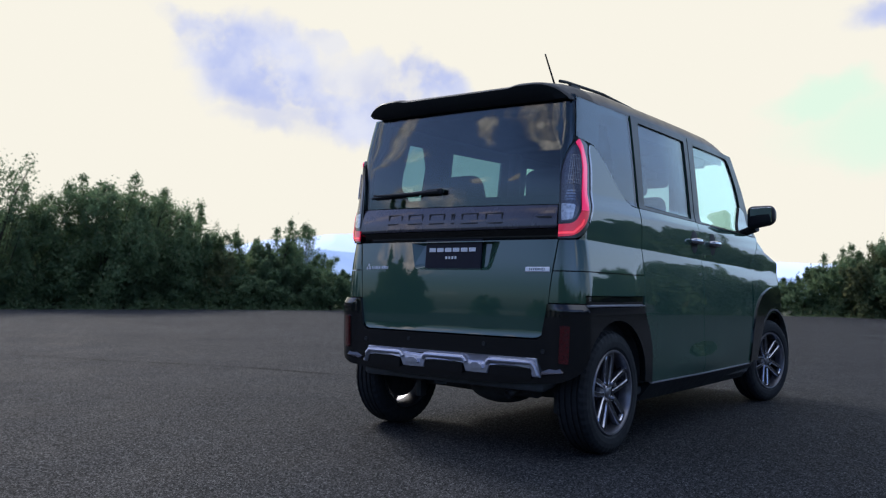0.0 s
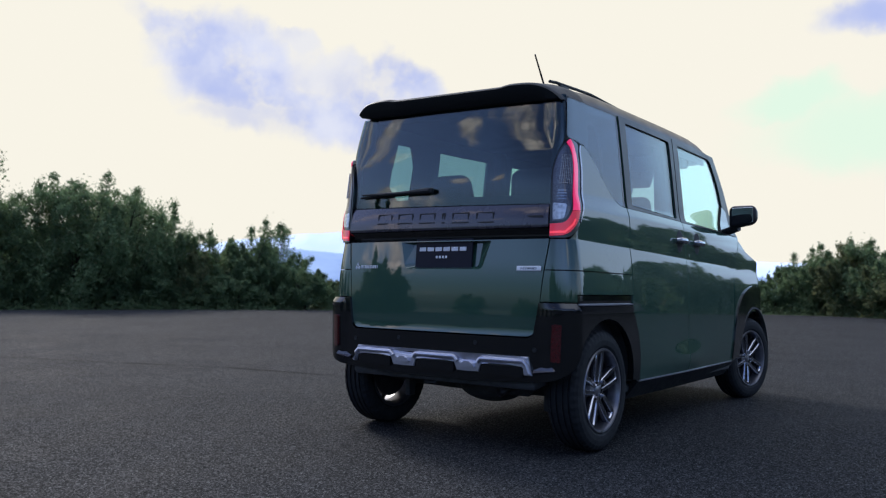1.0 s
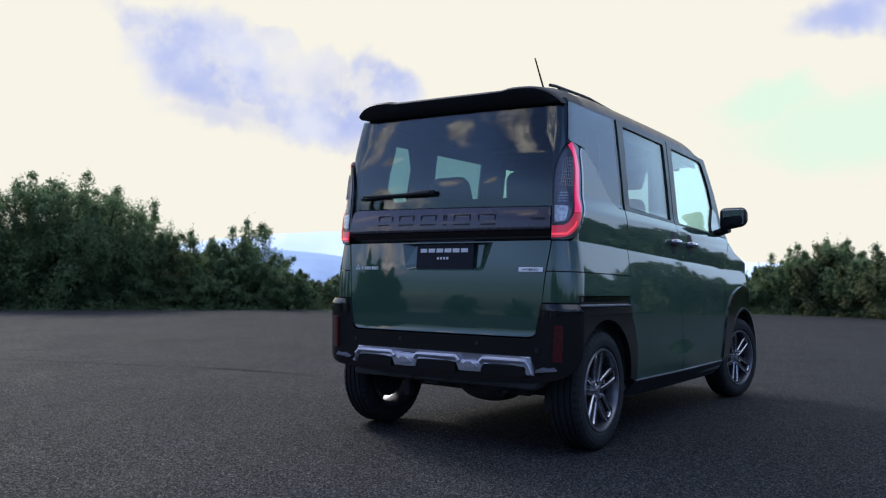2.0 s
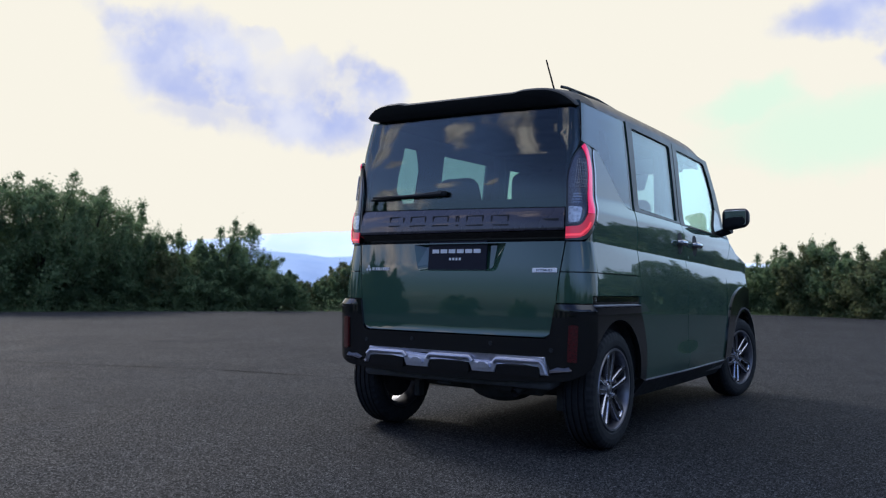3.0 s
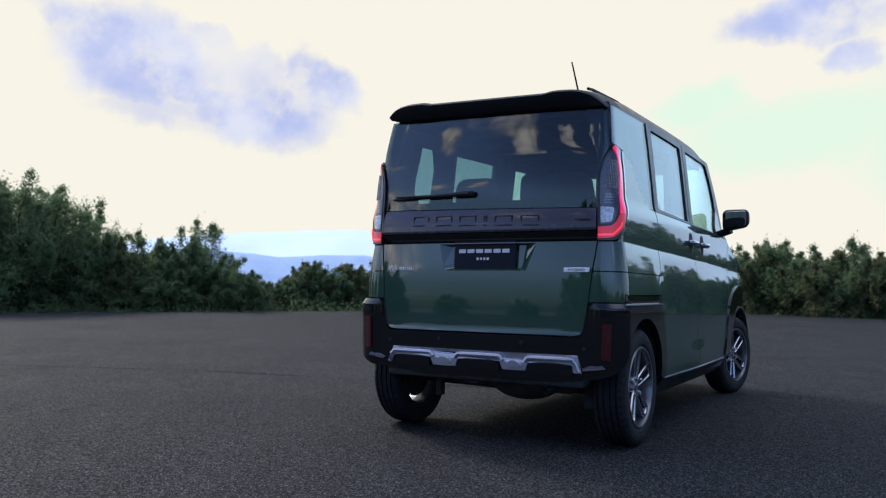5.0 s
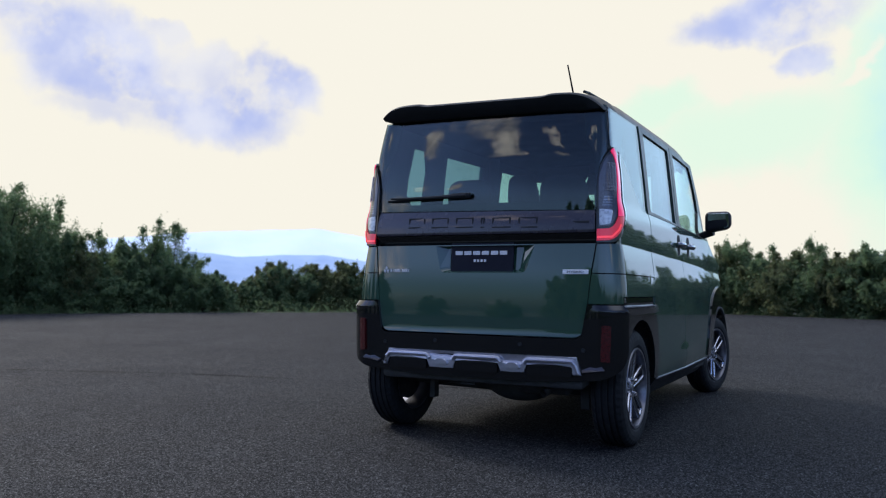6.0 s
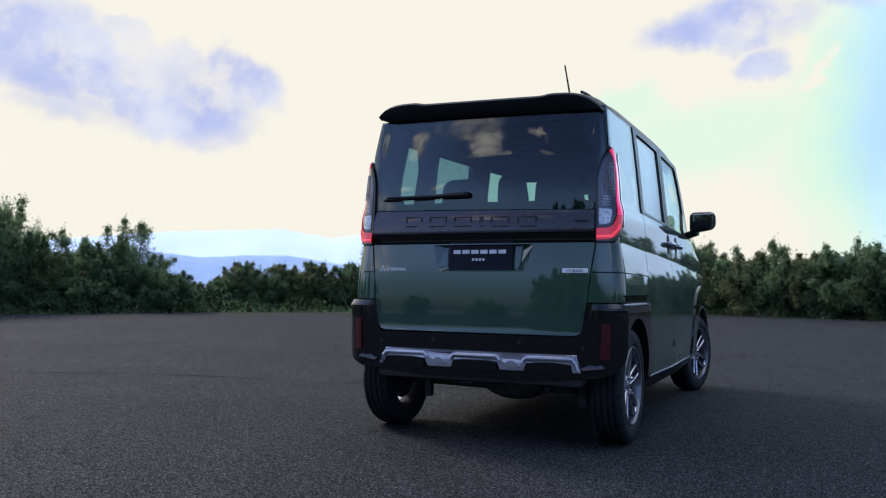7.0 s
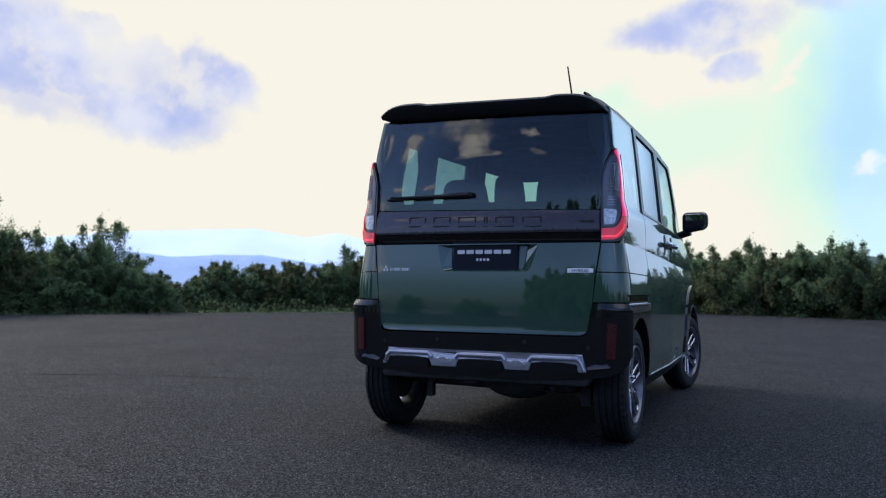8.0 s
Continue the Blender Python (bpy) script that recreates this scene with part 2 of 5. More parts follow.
BADGE = surface("silver_badge", (0.86, 0.88, 0.92), (0.92, 0.94, 0.97), (0.25, 0.35), 0.0, 60.0, 0.6)
LENS_GREY = surface("smoky_lamp_lens", (0.050, 0.045, 0.058), (0.105, 0.105, 0.128), (0.10, 0.18), 0.3, 160.0, 0.6)
LENS_WHITE = surface("bright_reversing_lens", (0.30, 0.31, 0.34), (0.70, 0.72, 0.78), (0.05, 0.12), 0.3, 60.0, 1.0)
LENS_CLEAR = surface("clear_lamp_lens", (0.13, 0.14, 0.17), (0.30, 0.31, 0.35), (0.05, 0.12), 0.6, 70.0, 1.0)
REFLECTOR = surface("dark_red_reflector", (0.06, 0.004, 0.006), (0.09, 0.006, 0.009), (0.15, 0.25), 0.0, 200.0, 0.6)
STEEL = surface("dull_steel", (0.05, 0.048, 0.046), (0.12, 0.115, 0.11), (0.35, 0.55), 0.8, 25.0)
UNDER = surface("underbody_black", (0.036, 0.038, 0.038), (0.062, 0.065, 0.065), (0.6, 0.8), 0.0, 18.0, 0.0, 0.2)
REAR_GLASS = mix_glass("dark_tinted_glass", (0.55, 0.71, 0.71), 0.085)
SIDE_GLASS = mix_glass("privacy_glass", (0.64, 0.75, 0.80), 0.08)
FRONT_GLASS = mix_glass("green_tinted_glass", (0.87, 1.0, 0.99), 0.04)
MIRROR = surface("mirror_glass", (0.75, 0.78, 0.80), (0.78, 0.80, 0.82), (0.01, 0.02), 1.0, 10.0)


def red_light(name, colour, glow):
    m, n, l, b = material(name)
    b.inputs["Base Color"].default_value = (*colour, 1)
    b.inputs["Roughness"].default_value = 0.12
    b.inputs["Coat Weight"].default_value = 1.0
    b.inputs["Emission Color"].default_value = (*colour, 1)
    b.inputs["Emission Strength"].default_value = glow
    return m


RED_STRIP = red_light("red_light_guide", (0.76, 0.028, 0.13), 0.75)
RED_LENS = red_light("red_lamp_lens", (0.60, 0.010, 0.035), 0.42)
RED_LINE = red_light("lit_red_line", (0.95, 0.045, 0.07), 0.9)


def asphalt():
    m, n, l, b = material("asphalt")
    c = n.new("ShaderNodeTexCoord").outputs["Object"]
    v = n.new("ShaderNodeTexVoronoi")
    l.new(c, v.inputs["Vector"])
    v.inputs["Scale"].default_value = 185.0
    stones = ramp(n, l, v.outputs["Color"], [(0.0, (0.0078, 0.0088, 0.0088)), (0.45, (0.0139, 0.0155, 0.0156)), (0.70, (0.0285, 0.0315, 0.0317)), (1.0, (0.122, 0.133, 0.131))])
    gloss = ramp(n, l, v.outputs["Color"], [(0.0, (0.0, 0.0, 0.0)), (0.40, (0.03, 0.03, 0.03)), (0.72, (0.125, 0.125, 0.125)), (1.0, (0.45, 0.45, 0.45))])
    l.new(gloss, b.inputs["Specular IOR Level"])
    worn = ramp(n, l, noise_node(n, l, 0.35, 5.0, 0.6), [(0.3, (0.82, 0.80, 0.86)), (0.7, (1.20, 1.16, 1.22))])
    streak = ramp(n, l, noise_node(n, l, 2.7, 6.0, 0.65), [(0.25, (0.82, 0.82, 0.82)), (0.75, (1.14, 1.14, 1.14))])
    out = stones
    for other in (worn, streak):
        k = n.new("ShaderNodeMix")
        k.data_type, k.blend_type = "RGBA", "MULTIPLY"
        k.inputs[0].default_value = 1.0
        l.new(out, k.inputs[6])
        l.new(other, k.inputs[7])
        out = k.outputs[2]
    l.new(out, b.inputs["Base Color"])
    l.new(remap(n, l, noise_node(n, l, 1.3), 0.80, 0.90), b.inputs["Roughness"])
    b.inputs["Specular Tint"].default_value = (0.94, 0.92, 1.14, 1)
    bump(n, l, b, v.outputs["Distance"], 0.14, 0.002)
    return m


ASPHALT = asphalt()
TAR = surface("tar_joint", (0.004, 0.004, 0.004), (0.010, 0.010, 0.010), (0.9, 1.0), 0.0, 14.0, 0.0, 0.3, 0.05)
SOIL = surface("grassy_soil", (0.030, 0.036, 0.014), (0.075, 0.070, 0.035), (0.85, 0.95), 0.0, 0.8, 0.0, 0.3)


def leafy(name, dark, light, autumn):
    m, n, l, b = material(name)
    g = n.new("ShaderNodeNewGeometry")
    tone = ramp(n, l, g.outputs["Random Per Island"], [(0.0, dark), (0.55, light), (0.86, light), (0.97, autumn)])
    patchy = ramp(n, l, noise_node(n, l, 1.1, 3.0), [(0.3, (0.70, 0.78, 0.76)), (0.7, (1.15, 1.17, 1.10))])
    k = n.new("ShaderNodeMix")
    k.data_type, k.blend_type = "RGBA", "MULTIPLY"
    k.inputs[0].default_value = 1.0
    l.new(tone, k.inputs[6])
    l.new(patchy, k.inputs[7])
    l.new(k.outputs[2], b.inputs["Base Color"])
    b.inputs["Roughness"].default_value = 0.75
    b.inputs["Specular IOR Level"].default_value = 0.2
    t = n.new("ShaderNodeBsdfTranslucent")
    l.new(k.outputs[2], t.inputs[0])
    mix = n.new("ShaderNodeMixShader")
    mix.inputs[0].default_value = 0.58
    l.new(b.outputs[0], mix.inputs[1])
    l.new(t.outputs[0], mix.inputs[2])
    l.new(mix.outputs[0], n["Material Output"].inputs[0])
    return m


LEAF_DARK = leafy("dark_green_leaves", (0.148, 0.214, 0.116), (0.188, 0.264, 0.142), (0.230, 0.240, 0.140))
LEAF_OLIVE = leafy("olive_leaves", (0.150, 0.172, 0.092), (0.185, 0.208, 0.108), (0.215, 0.195, 0.100))
LEAF_FRESH = leafy("fresh_green_leaves", (0.118, 0.178, 0.100), (0.150, 0.218, 0.120), (0.180, 0.205, 0.110))
BARK = surface("bark", (0.022, 0.018, 0.014), (0.060, 0.050, 0.040), (0.8, 0.95), 0.0, 22.0, 0.0, 0.6)


def painted_haze(name, dark, light, scale):
    """Far wooded slopes; the air's haze is painted in as colour and a faint glow."""
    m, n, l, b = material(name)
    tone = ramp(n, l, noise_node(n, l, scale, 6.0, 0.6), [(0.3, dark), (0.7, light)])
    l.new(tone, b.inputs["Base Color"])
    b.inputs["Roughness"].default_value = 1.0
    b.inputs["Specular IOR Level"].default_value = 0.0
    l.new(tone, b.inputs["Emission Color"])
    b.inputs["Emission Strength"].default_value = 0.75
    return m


# haze painted in: paler and bluer with distance, and faintly glowing
FAR_RANGE = painted_haze("far_blue_range", (0.48, 0.58, 0.81), (0.56, 0.66, 0.86), 0.004)
MID_RANGE = painted_haze("nearer_blue_range", (0.19, 0.27, 0.44), (0.27, 0.36, 0.53), 0.01)
NEAR_HILL = painted_haze("wooded_hill", (0.045, 0.065, 0.072), (0.080, 0.105, 0.112), 0.05)


# ---------------------------------------------------------------- building helpers
def part(name, bm, mat, parent=None, label="", smooth=False):
    me = bpy.data.meshes.new(name)
    bmesh.ops.recalc_face_normals(bm, faces=bm.faces[:])
    bm.to_mesh(me)
    bm.free()
    for mt in mat if isinstance(mat, (list, tuple)) else (mat,):
        me.materials.append(mt)
    if smooth:
        me.polygons.foreach_set("use_smooth", [True] * len(me.polygons))
        me.set_sharp_from_angle(angle=radians(35))
    ob = new(name, me)
    if parent:
        ob.parent = parent
    return tagged(ob, label)


def add_box(bm, size, m=Matrix(), bevel=0.0, seg=2):
    r = bmesh.ops.create_cube(bm, size=1.0, matrix=m @ Matrix.Diagonal((*size, 1)))
    if bevel:
        es = list({e for v in r["verts"] for e in v.link_edges})
        bmesh.ops.bevel(bm, geom=es, offset=bevel, segments=seg, profile=0.5, affect="EDGES")
    return r


def add_tube(bm, pts, radius, seg=8, cap=True):
    """A tube along points; radius may be a number or one for each point."""
    pts = [Vector(p) for p in pts]
    rings = []
    for i, p in enumerate(pts):
        d = (pts[min(i + 1, len(pts) - 1)] - pts[max(i - 1, 0)]).normalized()
        a = d.cross(Vector((0, 0, 1)) if abs(d.z) < 0.9 else Vector((1, 0, 0))).normalized()
        b = d.cross(a)
        r = radius[i] if isinstance(radius, (list, tuple)) else radius
        rings.append([bm.verts.new(p + (a * math.cos(2 * math.pi * k / seg) + b * math.sin(2 * math.pi * k / seg)) * r) for k in range(seg)])
    for q, w in zip(rings, rings[1:]):
        for k in range(seg):
            bm.faces.new((q[k], q[(k + 1) % seg], w[(k + 1) % seg], w[k]))
    if cap:
        bm.faces.new(rings[0][::-1])
        bm.faces.new(rings[-1])


def add_lathe(bm, profile, seg=64, closed=False):
    """Revolves (x, radius) points about the x axis."""
    rings = []
    for x, r in profile:
        rings.append([bm.verts.new((x, r * math.cos(2 * math.pi * k / seg), r * math.sin(2 * math.pi * k / seg))) for k in range(seg)])
    pairs = list(zip(rings, rings[1:])) + ([(rings[-1], rings[0])] if closed else [])
    for q, w in pairs:
        for k in range(seg):
            bm.faces.new((q[k], q[(k + 1) % seg], w[(k + 1) % seg], w[k]))
    return rings


def rounded(poly, r, seg=5):
    """A polygon with its corners rounded; r is one radius or one for each corner."""
    out, n = [], len(poly)
    for i, p in enumerate(poly):
        a, b, c = Vector(poly[i - 1]), Vector(p), Vector(poly[(i + 1) % n])
        rr = r[i] if isinstance(r, (list, tuple)) else r
        u, w = a - b, c - b
        k = min(rr, u.length * 0.49, w.length * 0.49)
        if k < 1e-4:
            out.append((b.x, b.y))
            continue
        s, e = b + u.normalized() * k, b + w.normalized() * k
        for j in range(seg + 1):
            t = j / seg
            q = s * (1 - t) ** 2 + b * 2 * t * (1 - t) + e * t * t
            out.append((q.x, q.y))
    return out


def grid_of(loops, us, vs):
    """Fills loops (outline, then holes) and cuts the fill along the given lines."""
    flat = [p for lp in loops for p in lp]
    tris = tessellate_polygon([[Vector((*p, 0)) for p in lp] for lp in loops])
    bm = bmesh.new()
    vv = [bm.verts.new((*p, 0)) for p in flat]
    for t in tris:
        try:
            bm.faces.new([vv[i] for i in t])
        except ValueError:
            pass
    for axis, cuts in ((0, us), (1, vs)):
        lo, hi = min(p[axis] for p in flat), max(p[axis] for p in flat)
        for c in cuts:
            if lo + 1e-4 < c < hi - 1e-4:
                co, no = [0, 0, 0], [0, 0, 0]
                co[axis], no[axis] = c, 1
                bmesh.ops.bisect_plane(bm, geom=bm.verts[:] + bm.edges[:] + bm.faces[:], dist=1e-6, plane_co=co, plane_no=no)
    return bm


def panel(name, loops, place, mats, parent=None, thick=0.02, us=(), vs=(), label=""):
    """A sheet of that thickness whose outline lies in the two parameters of place(u, v), a smooth surface; its shading follows the surface."""
    bm = grid_of(loops, us, vs)
    bm.verts.index_update()
    flat = [v.co.xy for v in bm.verts]
    e = 1e-3
    outer, normal = [], []
    for u, v in flat:
        p = Vector(place(u, v))
        n = (Vector(place(u + e, v)) - Vector(place(u - e, v))).cross(Vector(place(u, v + e)) - Vector(place(u, v - e))).normalized()
        outer.append(p)
        normal.append(n)
    count = len(outer)
    verts = outer + [p - n * thick for p, n in zip(outer, normal)]
    faces, mids, norms = [], [], []
    for f in bm.faces:
        ids = [v.index for v in f.verts]
        if f.normal.z < 0 or (f.normal.z == 0 and f.calc_area() == 0):
            ids.reverse()
        faces.append(ids)
        mids.append(0)
        norms += [normal[i] for i in ids]
    for f in list(faces):
        faces.append([i + count for i in reversed(f)])
        mids.append(1)
        norms += [-normal[i] for i in reversed(f)]
    for ed in bm.edges:
        if len(ed.link_faces) == 1:
            f = ed.link_faces[0]
            ids = [v.index for v in f.verts]
            if f.normal.z < 0:
                ids.reverse()
            a, b = ed.verts[0].index, ed.verts[1].index
            if ids[(ids.index(a) + 1) % len(ids)] != b:
                a, b = b, a
            q = [b, a, a + count, b + count]
            fn = (verts[q[1]] - verts[q[0]]).cross(verts[q[3]] - verts[q[0]]).normalized()
            faces.append(q)
            mids.append(2)
            norms += [fn] * 4
    bm.free()
    me = bpy.data.meshes.new(name)
    me.from_pydata(verts, [], faces)
    mats = mats if isinstance(mats, (list, tuple)) else (mats, mats, mats)
    for mt in mats:
        me.materials.append(mt)
    me.polygons.foreach_set("material_index", mids)
    me.polygons.foreach_set("use_smooth", [True] * len(mids))
    me.normals_split_custom_set(norms)
    ob = new(name, me)
    if parent:
        ob.parent = parent
    return tagged(ob, label)


def steps(lo, hi, d):
    n = max(1, round((hi - lo) / d))
    return [lo + (hi - lo) * i / n for i in range(n + 1)]


# ---------------------------------------------------------------- ground and distance
def ground_sheet():
    bm = bmesh.new()
    radii = [0, 26, 34, 45, 60, 90, 150, 300, 700, 1500, 3200]
    drop = [-0.06, -0.06, -0.10, -0.5, -1.5, -4, -8, -14, -20, -24, -28]
    seg = 72
    mid = bm.verts.new((0, 0, drop[0]))
    last = None
    for r, z in zip(radii[1:], drop[1:]):
        ring = []
        for k in range(seg):
            a = 2 * math.pi * k / seg
            ring.append(bm.verts.new((r * math.sin(a), r * math.cos(a), z + 0.012 * min(r - 26, 40) * noise.noise((math.sin(a) * 3, math.cos(a) * 3, r * 0.05)))))
        for k in range(seg):
            if last:
                bm.faces.new((last[k], last[(k + 1) % seg], ring[(k + 1) % seg], ring[k]))
            else:
                bm.faces.new((mid, ring[(k + 1) % seg], ring[k]))
        last = ring
    tagged(part("ground", bm, SOIL, None, "", True), "grassy brown soil falling away round the asphalt", "ground", kind="structure")


ground_sheet()

# outline of the asphalt, anticlockwise from the near left corner
LOT = [(-21, -22), (-20.5, -8), (-19.2, 2), (-17.9, 5.8), (-16.2, 10.2), (-14.4, 13.6), (-11.2, 17.6), (-6.6, 23.6), (-3.6, 25.4), (-1.2, 24.2), (3.4, 21.8), (9, 18.5),
       (16, 13), (20, 4), (22, -8), (20, -22), (8, -30), (-8, -30)]


def lot_edge():
    pts = rounded(LOT, 4.0, 6)
    out = []
    for i, (x, y) in enumerate(pts):
        nx, ny = pts[(i + 1) % len(pts)]
        for k in range(4):
            t = k / 4
            px, py = x + (nx - x) * t, y + (ny - y) * t
            j = 0.10 * noise.noise((px * 0.9, py * 0.9, 0)) + 0.05 * noise.noise((px * 3.1, py * 3.1, 4))
            r = math.hypot(px, py)
            out.append((px * (1 + j / r), py * (1 + j / r)))
    return out


EDGE = lot_edge()


def asphalt_lot():
    bm = bmesh.new()
    top = [bm.verts.new((x, y, 0)) for x, y in EDGE]
    low = [bm.verts.new((x * 1.004, y * 1.004, -0.12)) for x, y in EDGE]
    bm.faces.new(top)
    for i in range(len(top)):
        j = (i + 1) % len(top)
        bm.faces.new((top[i], low[i], low[j], top[j]))
    tagged(part("asphalt_lot", bm, ASPHALT), "dark grey open-grained asphalt of the lot", "pavement", kind="structure")


asphalt_lot()


def tar_line(points, width, name="tar_joint", text="thin dark paving joint across the asphalt"):
    bm = bmesh.new()
    left, right = [], []
    fine = []
    for (x0, y0), (x1, y1) in zip(points, points[1:]):
        for k in range(10):
            fine.append((x0 + (x1 - x0) * k / 10, y0 + (y1 - y0) * k / 10))
    fine.append(points[-1])
    for i, (x, y) in enumerate(fine):
        a, b = fine[max(i - 1, 0)], fine[min(i + 1, len(fine) - 1)]
        d = Vector((b[0] - a[0], b[1] - a[1])).normalized()
        w = width * (0.65 + 0.7 * noise.noise((x * 1.7, y * 1.7, 2)))
        s = 0.03 * noise.noise((x * 1.3, y * 1.3, 7))
        left.append(bm.verts.new((x - d.y * (w + s), y + d.x * (w + s), 0.004)))
        right.append(bm.verts.new((x + d.y * (w - s), y - d.x * (w - s), 0.004)))
    for i in range(len(left) - 1):
        bm.faces.new((left[i], right[i], right[i + 1], left[i + 1]))
    tagged(part(name, bm, TAR), text, "paving joint", kind="structure")


tar_line([(0.62, 2.32), (0.74, 2.37), (0.97, 2.49), (1.15, 2.62), (1.32, 2.73), (1.9, 3.05)], 0.007)
tar_line([(-13, -1.6), (-8.5, -0.6), (-5.45, 0.43), (-3.4, 1.25), (-2.3, 1.44), (-1.0, 1.62), (0.3, 1.84)], 0.016)


# ---------------------------------------------------------------- hills and ranges
def ridge(name, dist, spans, mat, label, foot=-60.0, depth=260.0):
    """A range of hills: a skyline in degrees of bearing and height, with slopes that come forward and fall back."""
    bm = bmesh.new()
    az0, az1 = spans[0][0], spans[-1][0]
    n = int((az1 - az0) / 0.5)
    rows = []
    for i in range(n + 1):
        az = az0 + (az1 - az0) * i / n
        el = float(np.interp(az, [s[0] for s in spans], [s[1] for s in spans]))
        el += 0.10 * noise.noise((az * 0.35, dist, 0)) + 0.05 * noise.noise((az * 1.3, dist, 3))
        col = []
        top = dist * math.tan(radians(el))
        for k, (dd, hh) in enumerate(((-1.0, 0.0), (-0.55, 0.45), (-0.25, 0.8), (0.0, 1.0), (0.6, 0.5))):
            r = dist + depth * dd * (1 + 0.25 * noise.noise((az * 0.4, k * 3.0, dist)))
            a = radians(az)
            col.append(bm.verts.new((r * math.sin(a), r * math.cos(a), foot + (top - foot) * hh)))
        rows.append(col)
    for a, b in zip(rows, rows[1:]):
        for k in range(4):
            bm.faces.new((a[k], b[k], b[k + 1], a[k + 1]))
    tagged(part(name, bm, mat, None, "", True), label, "hills", kind="structure")


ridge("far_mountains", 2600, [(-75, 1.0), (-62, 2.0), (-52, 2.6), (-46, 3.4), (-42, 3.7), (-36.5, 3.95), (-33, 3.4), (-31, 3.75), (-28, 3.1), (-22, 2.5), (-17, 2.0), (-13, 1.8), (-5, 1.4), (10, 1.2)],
      FAR_RANGE, "far mountain range with pale blue haze put into its colour", depth=500)
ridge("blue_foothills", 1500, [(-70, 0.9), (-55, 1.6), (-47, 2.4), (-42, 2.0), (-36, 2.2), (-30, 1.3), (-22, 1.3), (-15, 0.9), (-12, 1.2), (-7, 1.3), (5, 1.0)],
      MID_RANGE, "wooded foothills with blue-grey haze put into their colour", depth=350)
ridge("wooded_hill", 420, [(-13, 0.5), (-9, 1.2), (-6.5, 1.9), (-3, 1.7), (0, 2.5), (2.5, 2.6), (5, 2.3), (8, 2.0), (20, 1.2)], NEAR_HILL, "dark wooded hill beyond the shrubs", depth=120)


# ---------------------------------------------------------------- trees and shrubs
def crown_mesh(seed, clumps, leaves, leaf, mat, parent):
    """Thousands of small bent leaves in clumps round the limb ends."""
    rng = random.Random(seed)
    verts, faces = [], []
    for cx, cy, cz, cr in clumps:
        for _ in range(leaves):
            d = Vector((rng.gauss(0, 1), rng.gauss(0, 1), rng.gauss(0, 0.8)))
            d = d.normalized() * cr * (rng.random() ** 0.5) * rng.uniform(0.8, 1.12)
            d.z *= rng.choice((1.0, 1.0, 1.35))
            if rng.random() < 0.16:
                d *= rng.uniform(1.2, 1.6)
            p = Vector((cx, cy, cz)) + d
            if p.z < 0.05:
                p.z = 0.05 + 0.1 * rng.random()
            s = leaf * rng.uniform(0.6, 1.4)
            turn = Euler((rng.uniform(-1.1, 1.1), rng.uniform(-1.1, 1.1), rng.uniform(0, 6.3))).to_matrix()
            i = len(verts)
            for q in ((-0.5, 0, 0.12), (0, -0.28, 0), (0.6, 0, 0.10), (0, 0.28, 0)):
                verts.append(p + turn @ (Vector(q) * s))
            faces += [(i, i + 1, i + 2), (i, i + 2, i + 3)]
    me = bpy.data.meshes.new("crown")
    me.from_pydata(verts, [], faces)
    me.materials.append(mat)
    ob = new("crown", me)
    ob.parent = parent
    return ob


